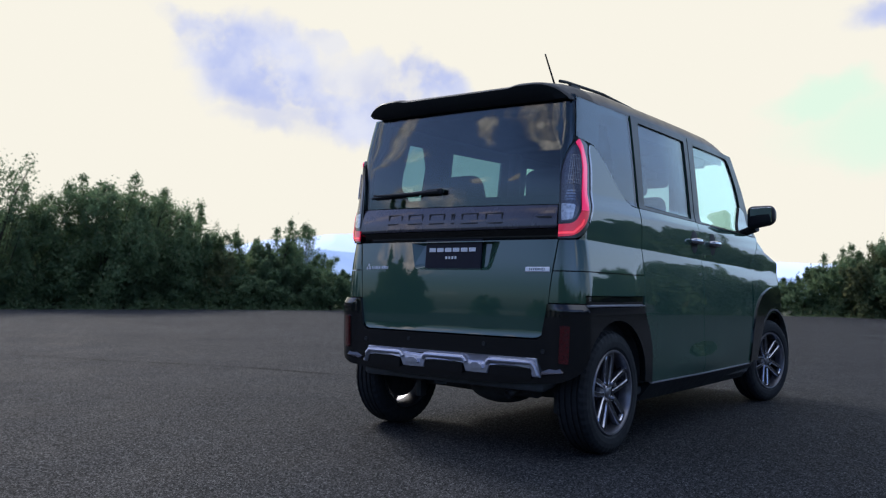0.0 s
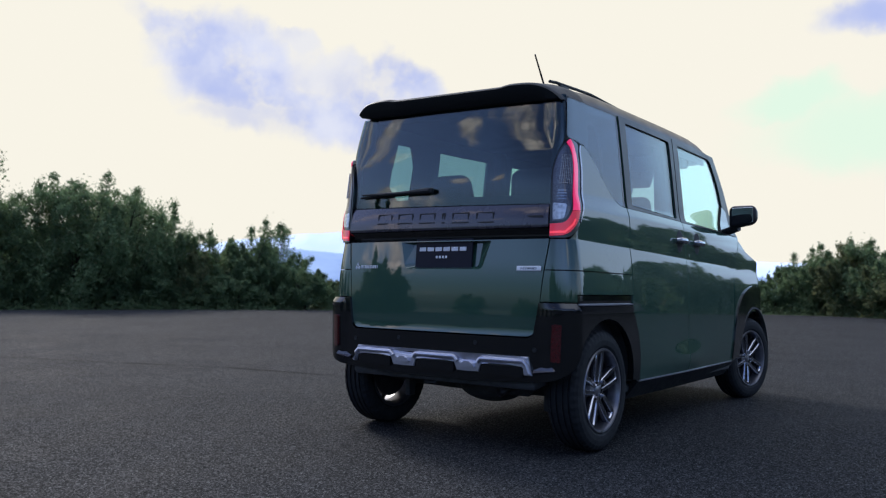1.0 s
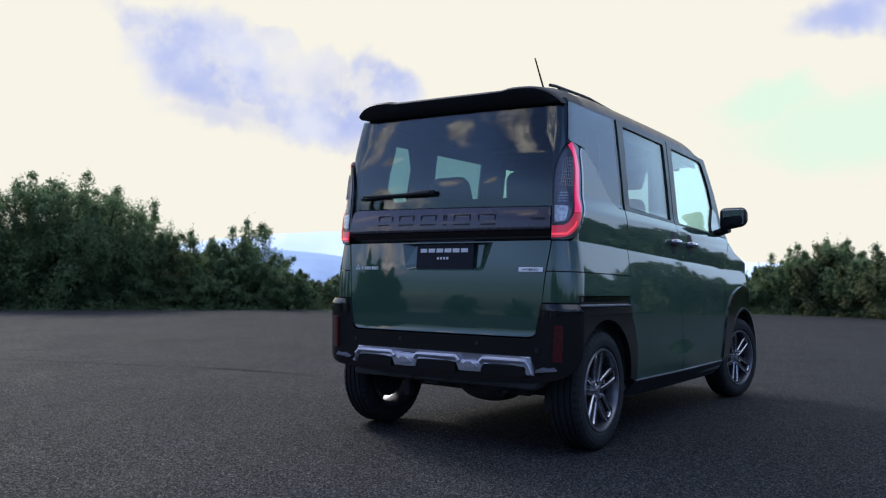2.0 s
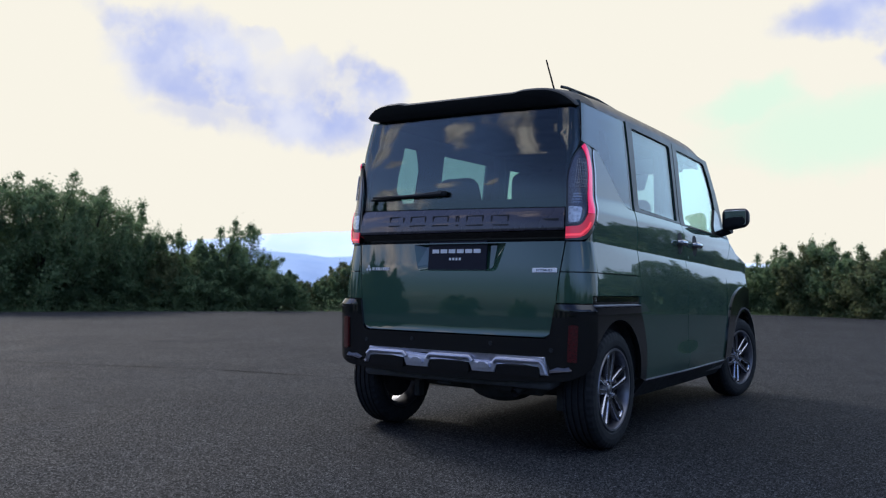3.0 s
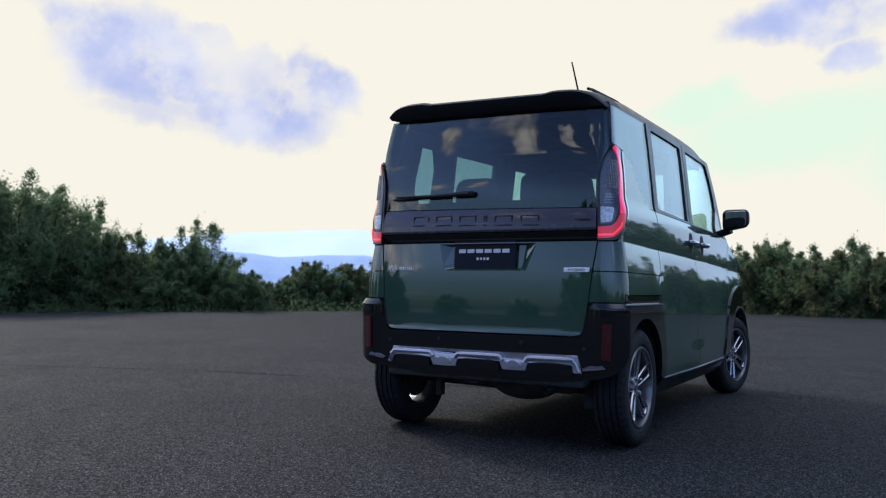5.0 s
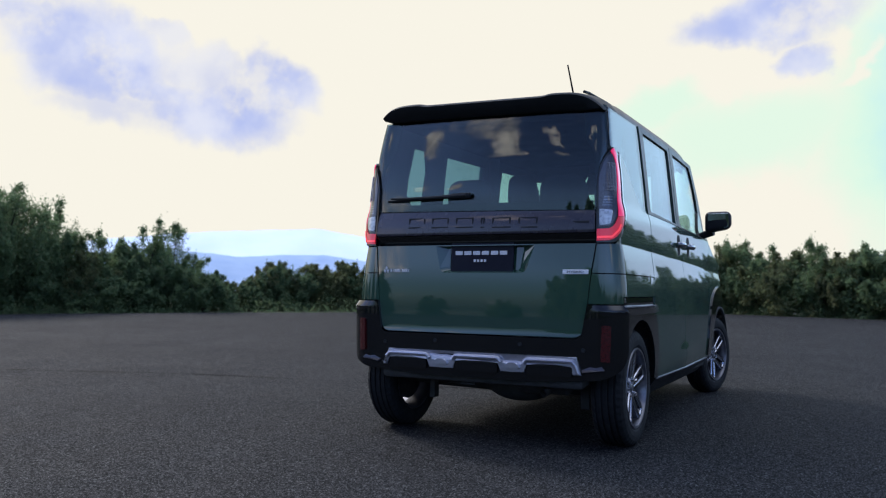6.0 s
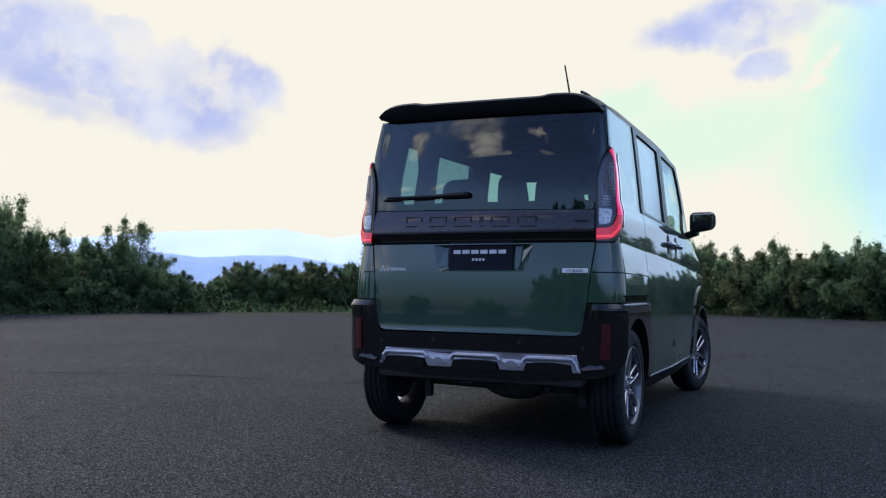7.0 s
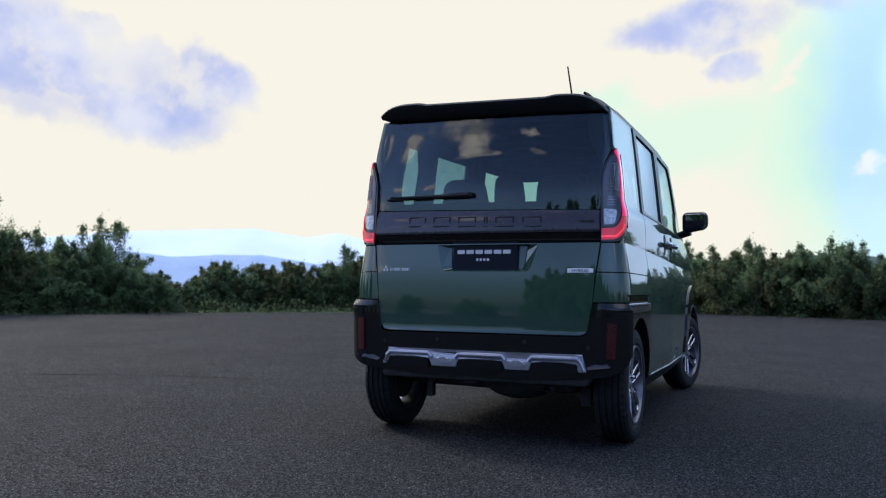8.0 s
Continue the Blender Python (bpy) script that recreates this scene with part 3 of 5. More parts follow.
def make_tree(seed, height, spread, mat, leaves=150, leaf=0.085, stems=3, ragged=0.5, bare=0.12):
    """A broad-leaved tree or tall shrub: several tapered stems with limbs, and a ragged crown of leaf clumps."""
    rng = random.Random(seed)
    root = new("tree")
    bm = bmesh.new()
    tips = []
    for s in range(stems):
        a = 2 * math.pi * (s + rng.random() * 0.7) / stems
        lean = spread * rng.uniform(0.2, 0.6)
        h = height * rng.uniform(0.72, 0.95)
        pts, rad = [], []
        for k in range(7):
            t = k / 6
            pts.append((math.cos(a) * lean * t ** 1.3 + 0.07 * height * t * rng.uniform(-0.5, 0.5), math.sin(a) * lean * t ** 1.3 + 0.07 * height * t * rng.uniform(-0.5, 0.5), h * t - 0.1))
            rad.append(0.022 * height * (1 - 0.88 * t))
        add_tube(bm, pts, rad, 7)
        for q in range(3):
            tips.append((pts[-1][0], pts[-1][1], pts[-1][2] - 0.07 * height * (1 - q), (0.10 - 0.027 * q) * height))
        for b in range(7):
            k = rng.randint(1, 5)
            p = Vector(pts[k])
            ang = rng.uniform(0, 6.3)
            ln = spread * rng.uniform(0.35, 0.85) * (1 - 0.4 * k / 6)
            q = p + Vector((math.cos(ang) * ln, math.sin(ang) * ln, ln * rng.uniform(0.2, 0.8)))
            q.z = min(q.z, height * 0.88)
            m = (p + q) / 2 + Vector((rng.uniform(-0.1, 0.1), rng.uniform(-0.1, 0.1), 0.03 * height))
            add_tube(bm, [p, m, q], [rad[k] * 0.6, rad[k] * 0.35, 0.008], 5)
            tips.append((q.x, q.y, q.z, rng.uniform(0.07, 0.11) * height))
            tips.append((q.x + rng.uniform(-0.1, 0.1) * height, q.y + rng.uniform(-0.1, 0.1) * height, q.z + 0.04 * height, rng.uniform(0.05, 0.08) * height))
            tips.append((m.x, m.y, m.z, rng.uniform(0.10, 0.15) * height))
    for k in range(int(22 * stems)):
        a, r = rng.uniform(0, 6.3), spread * rng.uniform(0.15, 1.0) ** 0.6
        z = height * (bare + (0.74 - bare) * ((k + rng.random()) / (22 * stems))) * (1 - 0.30 * (r / spread) ** 2)
        tips.append((math.cos(a) * r, math.sin(a) * r, z, rng.uniform(0.08, 0.15) * height))
    for _ in range(int(12 * ragged * stems)):
        a, r = rng.uniform(0, 6.3), spread * rng.uniform(0.5, 1.05)
        z = height * rng.uniform(0.40, 0.80) * (1 - 0.3 * (r / spread) ** 2)
        for q in range(3):
            tips.append((math.cos(a) * r * (0.92 + 0.05 * q), math.sin(a) * r * (0.92 + 0.05 * q), z + 0.05 * height * q, (0.075 - 0.02 * q) * height))
        add_tube(bm, [(0.6 * math.cos(a) * r, 0.6 * math.sin(a) * r, 0.6 * z), (math.cos(a) * r, math.sin(a) * r, z + 0.10 * height)], [0.02, 0.006], 4)
    part("trunk", bm, BARK, root, "", True)
    crown_mesh(seed + 50, tips, leaves, leaf, mat, root)
    return root


KINDS = {
    "dark": (make_tree(11, 5.0, 2.6, LEAF_DARK, 120, 0.115, 4, 0.5, 0.03), "dark green broad-leaved tree with a ragged crown at the asphalt's edge"),
    "dark_b": (make_tree(23, 4.0, 2.0, LEAF_DARK, 100, 0.125, 3, 0.8, 0.03), "dark green many-stemmed tree with ragged top at the asphalt's edge"),
    "olive": (make_tree(37, 3.0, 2.0, LEAF_OLIVE, 76, 0.13, 4, 0.5, 0.02), "olive and autumn-brown shrub beside the asphalt"),
    "fresh": (make_tree(41, 2.2, 1.7, LEAF_FRESH, 90, 0.105, 4, 0.4, 0.02), "fresh green rounded shrub beside the asphalt"),
    "airy": (make_tree(59, 5.5, 2.2, LEAF_FRESH, 36, 0.11, 4, 0.9, 0.10), "thin-leaved tree with open airy crown beside the asphalt"),
}
KINDS["round"] = (make_tree(71, 4.5, 2.6, LEAF_FRESH, 36, 0.34, 3, 0.5, 0.02), "dark green broad-leaved tree on the lot's rim")
KINDS["backing"] = (make_tree(83, 4.5, 2.6, LEAF_DARK, 42, 0.46, 3, 0.4, 0.02), "dark green broad-leaved tree on the lot's rim")
EYE_MID = Vector((2.0, -3.9))
USED = set()


def plant(kind, az, dist, height, wide=1.0, turn=None):
    """A tree of that kind at a bearing and distance, with its top that high above the lot."""
    src, text = KINDS[kind]
    base = {"dark": 5.0, "dark_b": 4.0, "olive": 3.0, "fresh": 2.2, "airy": 5.5, "round": 4.5, "backing": 4.5}[kind]
    a = radians(az)
    x, y = EYE_MID.x + dist * math.sin(a), EYE_MID.y + dist * math.cos(a)
    k = height / base
    rz = turn if turn is not None else (az * 37.7 + dist * 11) % 360
    m = pose(x, y, -0.06 - max(0, dist - 27) * 0.02, 0, 0, rz) @ Matrix.Diagonal((k * wide, k * wide, k, 1))
    if kind not in USED:
        USED.add(kind)
        src.matrix_basis = m
        ob = src
    else:
        base_scale = src.scale.copy()
        src.scale = (1, 1, 1)
        ob = copy_thing(src, m)
        src.scale = base_scale
    short = height < 2.6
    tagged(ob, text, "shrub" if short else "tree", "trees round the lot")


# trees on the far side, from the lot's left round to its right
plant("airy", -66.0, 24.5, 4.2, 0.9)
plant("dark", -62.6, 24.6, 3.3, 0.8)
plant("dark", -59.2, 24.6, 3.65, 0.9)
plant("dark", -56.4, 25.2, 3.4, 0.85)
plant("dark_b", -54.0, 25.6, 3.0, 0.75)
plant("dark", -57.8, 27.5, 3.5, 0.9)
plant("airy", -52.9, 26.8, 2.7, 0.7)
plant("olive", -52.0, 25.4, 1.8, 0.8)
plant("dark_b", -50.2, 26.2, 2.35, 0.9)
plant("dark_b", -48.3, 26.4, 2.75, 0.85)
plant("airy", -46.8, 26.8, 2.6, 0.7)
plant("dark_b", -46.3, 26.0, 1.75, 1.0)
plant("fresh", -44.6, 25.2, 1.25, 1.0)
plant("dark_b", -44.9, 27.6, 1.6, 1.0)
plant("olive", -43.0, 27.2, 1.0, 1.0)
plant("fresh", -41.6, 27.6, 1.1, 1.1)
plant("olive", -40.0, 28.4, 1.75, 0.9)
plant("fresh", -38.6, 28.2, 1.55, 1.0)
plant("olive", -37.0, 28.6, 1.7, 1.0)
plant("olive", -35.0, 28.8, 1.8, 1.0)
plant("fresh", -33.6, 29.0, 1.65, 1.0)
plant("dark_b", -31.5, 29.4, 2.35, 0.8)
plant("olive", -29.8, 29.4, 2.1, 0.9)
plant("fresh", -27.5, 30.0, 1.8, 1.0)
plant("olive", -24.8, 30.6, 1.9, 1.0)
plant("dark_b", -22.0, 31.0, 2.0, 1.0)
plant("fresh", -19.2, 31.4, 1.5, 1.1)
plant("olive", -16.6, 31.8, 1.3, 1.1)
plant("fresh", -14.2, 32.0, 1.45, 1.1)
plant("dark_b", -12.2, 32.0, 2.45, 0.85)
plant("dark_b", -10.4, 31.4, 2.75, 0.9)
plant("olive", -8.6, 31.2, 2.7, 0.9)
plant("dark_b", -6.8, 30.0, 2.62, 1.0)
plant("olive", -5.4, 29.6, 2.35, 1.0)
plant("dark_b", -3.8, 29.0, 2.55, 0.9)
plant("olive", -2.0, 28.6, 2.25, 0.9)
plant("dark_b", -0.6, 28.2, 2.55, 0.9)
plant("fresh", 0.9, 27.8, 2.15, 1.0)
plant("olive", 2.2, 27.4, 1.89, 1.0)
plant("dark_b", 3.8, 27.0, 2.32, 0.95)
plant("dark_b", 6.6, 26.5, 2.6, 0.9)
# from here on out of view, made tall to darken the flank's reflection
plant("dark_b", 9.2, 26.6, 3.0, 0.9)
plant("dark", 11.6, 27.0, 3.9, 0.8)
plant("dark", 14.4, 26.0, 3.8, 0.8)
# low shrubs at their feet
for k in range(9):
    plant("fresh", -66.5 + 2.1 * k, 24.2 + 0.12 * k, 0.75 + 0.25 * (k % 3), 1.25)
# a second row that closes the gaps behind them
for k, (az, far, high) in enumerate(((-72, 27, 3.6), (-68.5, 28, 3.4), (-65, 28.5, 2.7), (-61.5, 28.5, 2.7), (-55.5, 29, 2.6), (-51.5, 29, 1.7), (-48.5, 29.5, 1.9), (-39, 31, 1.0), (-35.5, 31.5, 1.15), (-30, 32, 1.5), (-26, 33, 1.5),
                                    (-22, 34, 1.6), (-11, 34.5, 1.7), (-7.5, 33.5, 1.5), (-3, 32, 1.6), (1, 31, 1.6), (5, 30, 1.8))):
    plant("round", az, far, high, 1.1)
# the lot's other sides, unseen but showing in the paint and the windows: sized for these reflections, low in the
# south-west, tall in the south
for k in range(26):
    az = 18 + k * 10.6
    if 218 < az < 230:
        plant("backing", az, 27.0, 2.0, 1.2)
        continue
    tall = 0.8 if az < 78 else 0.6 if 197 < az < 245 else 1.35 if 150 < az < 262 else 1.0
    plant("backing", az, 24.0 + 3.0 * (k % 3), (3.4, 2.9, 3.2, 2.6, 3.8)[k % 5] * tall, 1.15 / tall ** 0.5)
for az, far, high in ((184.0, 25, 5.9), (187.5, 24, 6.7), (190.5, 25, 6.9), (193.5, 25, 6.7), (196.5, 26, 6.5), (233, 25, 4.8), (236.5, 24, 5.6)):
    plant("backing", az, far, high, 0.55)
# and off the nose, out of view, heights set to darken the band along the flank
for az, far, high in ((16.5, 26, 3.9), (19.0, 25, 4.3), (21.5, 26, 4.0), (25, 26, 3.4), (29, 26, 3.0)):
    plant("round", az, far, high, 0.8)


def undergrowth():
    """A low band of weeds and brush along the lot's rim."""
    rng = random.Random(5)
    verts, faces = [], []
    n = len(EDGE)
    for i in range(n):
        (x0, y0), (x1, y1) = EDGE[i], EDGE[(i + 1) % n]
        if y0 < -5:
            continue
        ln = math.hypot(x1 - x0, y1 - y0)
        for _ in range(int(ln * 320)):
            t, out = rng.random(), abs(rng.gauss(0.5, 0.9)) + 0.12
            x, y = x0 + (x1 - x0) * t, y0 + (y1 - y0) * t
            r = math.hypot(x, y)
            x, y = x * (1 + out / r), y * (1 + out / r)
            hump = 0.5 + 0.5 * noise.noise((x * 0.7, y * 0.7, 1))
            z = -0.05 + rng.random() ** 1.4 * (0.18 + 0.55 * hump) * min(1, out)
            s = rng.uniform(0.03, 0.075)
            turn = Euler((rng.uniform(-1.2, 1.2), rng.uniform(-1.2, 1.2), rng.uniform(0, 6.3))).to_matrix()
            j = len(verts)
            for q in ((-0.5, 0, 0.1), (0, -0.25, 0), (0.6, 0, 0.1), (0, 0.25, 0)):
                verts.append(Vector((x, y, z)) + turn @ (Vector(q) * s))
            faces += [(j, j + 1, j + 2), (j, j + 2, j + 3)]
    me = bpy.data.meshes.new("undergrowth")
    me.from_pydata(verts, [], faces)
    me.materials.append(LEAF_DARK)
    tagged(new("undergrowth", me), "low green weeds and brush along the asphalt's rim", "undergrowth", kind="stuff")


undergrowth()


# ---------------------------------------------------------------- the car
# car space: x to the car's right, y forward, rear axle at y = 0, wheels on z = 0
W, R, YR, RF, YF = 0.722, 0.13, -0.392, 0.30, 2.99


def swell(zs, lean, anchor):
    """A section of the body from its lean at each height, in degrees; zero at the anchor's height."""
    grid = np.arange(0.15, 1.80, 0.002)
    out = np.concatenate(([0.0], np.cumsum(-np.tan(np.radians(np.interp(grid, zs, lean)))[:-1] * 0.002)))
    return grid, out - np.interp(anchor, grid, out)


# the flank turns dark under a sharp crease below the windows; the tail is flatter
SIDE = swell([0.20, 0.35, 0.48, 0.60, 0.74, 0.80, 0.90, 0.982, 0.990, 1.05, 1.09, 1.12, 1.15, 1.18, 1.21, 1.42, 1.58, 1.72],
             [-9.0, -6.5, -1.6, -0.5, 0.1, 1.6, 4.6, 10.5, -1.6, -0.4, 2.6, 6.0, 17.0, 17.0, 5.6, 6.0, 7.0, 10.0], 0.66)
# the rear quarters flare more towards the wheels
QUARTER = swell([0.20, 0.654, 0.660, 0.696, 0.702, 0.76, 0.81, 0.88, 0.982, 0.990, 1.80], [0.0, 0.0, -16.0, -16.0, 0.0, 3.0, 4.8, 4.4, 0.0, 0.0, 0.0], 1.0)
REAR = swell([0.20, 0.40, 0.62, 0.72, 0.80, 0.90, 0.99, 1.10, 1.15, 1.22, 1.32, 1.45, 1.63, 1.72], [-5.7, -0.6, 0.2, 1.4, 3.4, 5.8, 5.6, 4.5, 2.0, 2.6, 6.4, 9.6, 12.2, 12.4], 0.62)
LR, LA, LF = W - R, R * math.pi / 2, RF * math.pi / 2
U_FRONT = LR + LA + (YF - RF) - (YR + R)


def ease(v, lo, hi):
    t = min(1.0, max(0.0, (v - lo) / (hi - lo)))
    return t * t * (3 - 2 * t)


def section(z, table):
    return float(np.interp(z, *table))


def skin(u, z, off=0.0):
    """The body's outer surface: u runs round it from the middle of the tail, z is the height. Its rear corners grow sharp above the lamps."""
    s, a = (1 if u >= 0 else -1), abs(u)
    sharp = ease(z, 1.38, 1.52)
    if a <= LR:
        x, y, nx, ny = a, YR + 0.022 * (a / LR) ** 2.5, 0.05 * (a / LR) ** 1.5, -1.0
    elif a <= LR + LA:
        t, q = (a - LR) / R, 1 - 0.65 * sharp
        sn, cs = max(1e-6, math.sin(t)), max(1e-6, math.cos(t))
        x, y = LR + R * sn ** q, YR + R - R * cs ** q + 0.022 * cs ** q
        nx, ny = sn ** (2 - q), -cs ** (2 - q)
    elif a <= U_FRONT:
        x, y, nx, ny = W, YR + R + a - LR - LA, 1.0, 0.0
    elif a <= U_FRONT + LF:
        t = (a - U_FRONT) / RF
        x, y, nx, ny = W - RF + RF * math.cos(t), YF - RF + RF * math.sin(t), math.cos(t), math.sin(t)
    else:
        x, y, nx, ny = max(0.0, W - RF - (a - U_FRONT - LF)), YF, 0.0, 1.0
    ln = math.hypot(nx, ny)
    nx, ny = nx / ln, ny / ln
    k = nx * nx
    # the crease falls gently towards the nose, and both doors swell out at the foot
    along = 0.028 * max(0.0, a - 0.85) * ease(z, 0.76, 0.90) * (1 - ease(z, 1.05, 1.14))
    flank = section(z + along, SIDE) + section(z, QUARTER) * (1 - ease(a, 1.22, 1.50)) + 0.019 * math.exp(-((a - 2.18) / 0.34) ** 2 - ((z - 0.365) / 0.078) ** 2)
    tail = section(z, REAR) if ny <= 0 else -0.10 * max(0.0, z - 0.75) / 0.3
    d = k * flank + (1 - k) * tail
    px, py = x + nx * d, y + ny * d
    if sharp and ny <= 0:
        px += sharp * (x * (1 + flank / W) - px)
        py += sharp * (y - tail * (1 - ease(y, YR + R, YR + R + 0.3)) - py)
    x, y = px + nx * off, py + ny * off
    f = max(0.0, y - 0.5) / 1.5
    x -= f * f * (0.022 + 0.018 * min(1, max(0, (z - 1.07) / 0.15))) * min(1.0, x / 0.5)
    return (s * x, y, z)


def proud(off):
    return lambda u, z: skin(u, z, off)


ARC = steps(LR - 0.04, LR + LA + 0.01, 0.017)
U_CUTS = sorted({round(s * v, 4) for v in steps(0.1, LR - 0.06, 0.1) + ARC + steps(LR + LA + 0.05, U_FRONT, 0.12) + steps(U_FRONT, U_FRONT + LF + 0.4, 0.05) for s in (1, -1)} | {0.0})
Z_CUTS = sorted(set(steps(0.28, 1.72, 0.024)) | {0.650, 0.664, 0.678, 0.690} | set(steps(0.93, 1.00, 0.006)))


def both(loops, side):
    return [[(side * u, z) for u, z in lp] for lp in loops]


car = tagged(new("car"), "dark green boxy small van parked on asphalt, front wheels turned", "car")
BODY = (PAINT, TRIM, PAINT)
BLACK = (GLOSS_BLACK, TRIM, GLOSS_BLACK)


def sheet(name, loops, mats, parent=car, off=0.0, thick=0.02, label="", side=1):
    return panel(name, both(loops, side), proud(off), mats, parent, thick, U_CUTS, Z_CUTS, label)


def arc_pts(cu, cz, r, a0, a1, n, squash=1.0):
    return [(cu + r * math.cos(radians(a0 + (a1 - a0) * i / n)), cz + squash * r * math.sin(radians(a0 + (a1 - a0) * i / n))) for i in range(n + 1)]


HUB_U, HUB_UF, HUB_Z = 1.058, 1.058 + 2.52, 0.288

# tail: gate, its band, glass and fittings
GATE = rounded([(-0.602, 0.988), (-0.582, 0.84), (-0.566, 0.66), (-0.546, 0.545), (0.546, 0.545), (0.566, 0.66), (0.582, 0.84), (0.604, 0.988)],
               [0.0, 0.1, 0.1, 0.045, 0.045, 0.1, 0.1, 0.0])
RECESS = rounded([(-0.235, 0.985), (-0.20, 0.850), (0.262, 0.850), (0.305, 0.985)][::-1], [0.0, 0.025, 0.025, 0.0])
gate = panel("tailgate", [GATE, [(u, z - 0.002) for u, z in RECESS]], lambda u, z: skin(u, z, 0.9 * max(0.0, 0.582 - z) ** 2 / 0.3), BODY, car, 0.02, U_CUTS, sorted(set(Z_CUTS) | set(steps(0.545, 0.60, 0.007))), "green painted tailgate")


def plate_recess():
    bm = bmesh.new()
    rim = [(u, z - 0.002) for u, z in RECESS]
    deep = rounded([(-0.165, 0.985), (-0.155, 0.862), (0.222, 0.862), (0.240, 0.985)][::-1], [0.0, 0.02, 0.02, 0.0])
    a = [bm.verts.new(skin(u, z, 0.0)) for u, z in rim]
    b = [bm.verts.new(skin(u, z, -0.035)) for u, z in deep]
    n = len(a)
    for i in range(n):
        j = (i + 1) % n
        bm.faces.new((a[i], a[j], b[j], b[i]))
    bm.faces.new(b)
    part("plate_recess", bm, PAINT, gate, "", False)


plate_recess()
sheet("gate_lining", [[(-0.56, 0.57), (0.56, 0.57), (0.60, 1.165), (-0.60, 1.165)]], (TRIM, TRIM, TRIM), gate, -0.05, 0.01, "dark inner gate lining")


def number_plate():
    lean = radians(-4)
    y = skin(0.04, 0.92, -0.022)[1]
    base = Matrix.Translation((0.020, y, 0.925)) @ Matrix.Rotation(lean, 4, "X")
    bm = bmesh.new()
    add_box(bm, (0.345, 0.006, 0.162), base, 0.004)
    p = part("number_plate", bm, PLATE, gate, "black plate with white bars")
    for name, cx, cz, w, h in [("plate_bar", -0.005 + 0.049 * (k - 2.5), 0.022, 0.040, 0.020) for k in range(6)] + [("plate_bar", -0.01 + 0.019 * (k - 1.5), -0.017, 0.012, 0.013) for k in range(4)]:
        bm = bmesh.new()
        add_box(bm, (w, 0.003, h), base @ Matrix.Translation((cx, -0.0045, cz)), 0.001, 1)
        part(name, bm, WHITE, gate, "white bar")


number_plate()

panel("garnish_band", [[(-0.603, 0.992), (0.605, 0.992), (0.603, 1.036), (-0.602, 1.036)]], lambda u, z: skin(u, z, -0.020 + 0.75 * (z - 0.992)), BLACK, gate, 0.02, U_CUTS, Z_CUTS, "gloss black band above the tailgate")
panel("lettered_band", [rounded([(-0.602, 1.040), (0.603, 1.040), (0.600, 1.144), (-0.600, 1.167)], 0.006)], lambda u, z: skin(u, z, 0.016 - 2.2 * max(0, z - 1.075) ** 2 - 10.0 * max(0, 1.055 - z) ** 2),
                  (GARNISH, TRIM, GARNISH), gate, 0.02, U_CUTS, sorted(set(Z_CUTS) | set(steps(1.04, 1.167, 0.008))), "dark satin band with dark letter bars")


def letter_bars():
    """Six wide letter-sized frames and a short mark, thin dark bars laid on the band, drawn as plain shapes."""
    x = -0.400
    for k in range(6):
        bm = bmesh.new()
        w, h, t = 0.098, 0.046, 0.007
        if k == 3:
            w = 0.02
        for cx, cz, bw, bh in ((0, h / 2, w, t), (0, -h / 2, w, t), (-w / 2 + t / 2, 0, t, h), (w / 2 - t / 2, 0, t, h)):
            px = x + w / 2 + cx
            p = Vector(skin(px, 1.098 - 0.018 * px + cz, 0.016 - 2.2 * max(0, 0.023 - 0.018 * px + cz) ** 2))
            add_box(bm, (bw, 0.0016, bh), Matrix.Translation(p), 0.0006, 1)
        part("letter_shape", bm, LETTER, gate, "thin dark bars laid on as a letter shape")
        x += w + 0.042
    bm = bmesh.new()
    add_box(bm, (0.11, 0.0016, 0.010), Matrix.Translation(Vector(skin(0.52, 1.090, 0.0158))), 0.0006, 1)
    part("letter_shape", bm, LETTER, gate, "thin dark bars laid on as a letter shape")


letter_bars()
sheet("rear_window", [rounded([(-0.607, 1.172), (0.606, 1.149), (0.603, 1.318), (0.646, 1.40), (0.728, 1.458), (0.735, 1.664), (-0.735, 1.664), (-0.728, 1.458), (-0.646, 1.40), (-0.603, 1.318)], [0.0, 0.0, 0.05, 0.05, 0.03, 0.0, 0.0, 0.03, 0.05, 0.05])],
                    (REAR_GLASS, REAR_GLASS, GLOSS_BLACK), gate, -0.004, 0.005, "dark tinted rear window")
sheet("gate_lining", [[(-0.58, 1.150), (0.58, 1.140), (0.58, 1.196), (-0.58, 1.206)]], (TRIM, TRIM, TRIM), gate, -0.03, 0.01, "dark inner lining")


def wiper():
    bm = bmesh.new()
    pts = [skin(-0.06 - 0.455 * t, 1.238 - 0.004 * math.sin(t * 3.1), 0.022) for t in [i / 8 for i in range(9)]]
    add_tube(bm, pts, [0.014, 0.014, 0.011, 0.009, 0.008, 0.008, 0.007, 0.006, 0.005], 8)
    add_box(bm, (0.070, 0.026, 0.030), Matrix.Translation(skin(-0.075, 1.238, 0.016)), 0.011)
    w = part("rear_wiper", bm, MATT_BLACK, gate, "black plastic wiper arm", True)
    bm = bmesh.new()
    pts = [skin(-0.20 - 0.34 * t, 1.226, 0.010) for t in [i / 5 for i in range(6)]]
    add_tube(bm, pts, 0.006, 6)
    part("wiper_blade", bm, RUBBER, gate)


wiper()


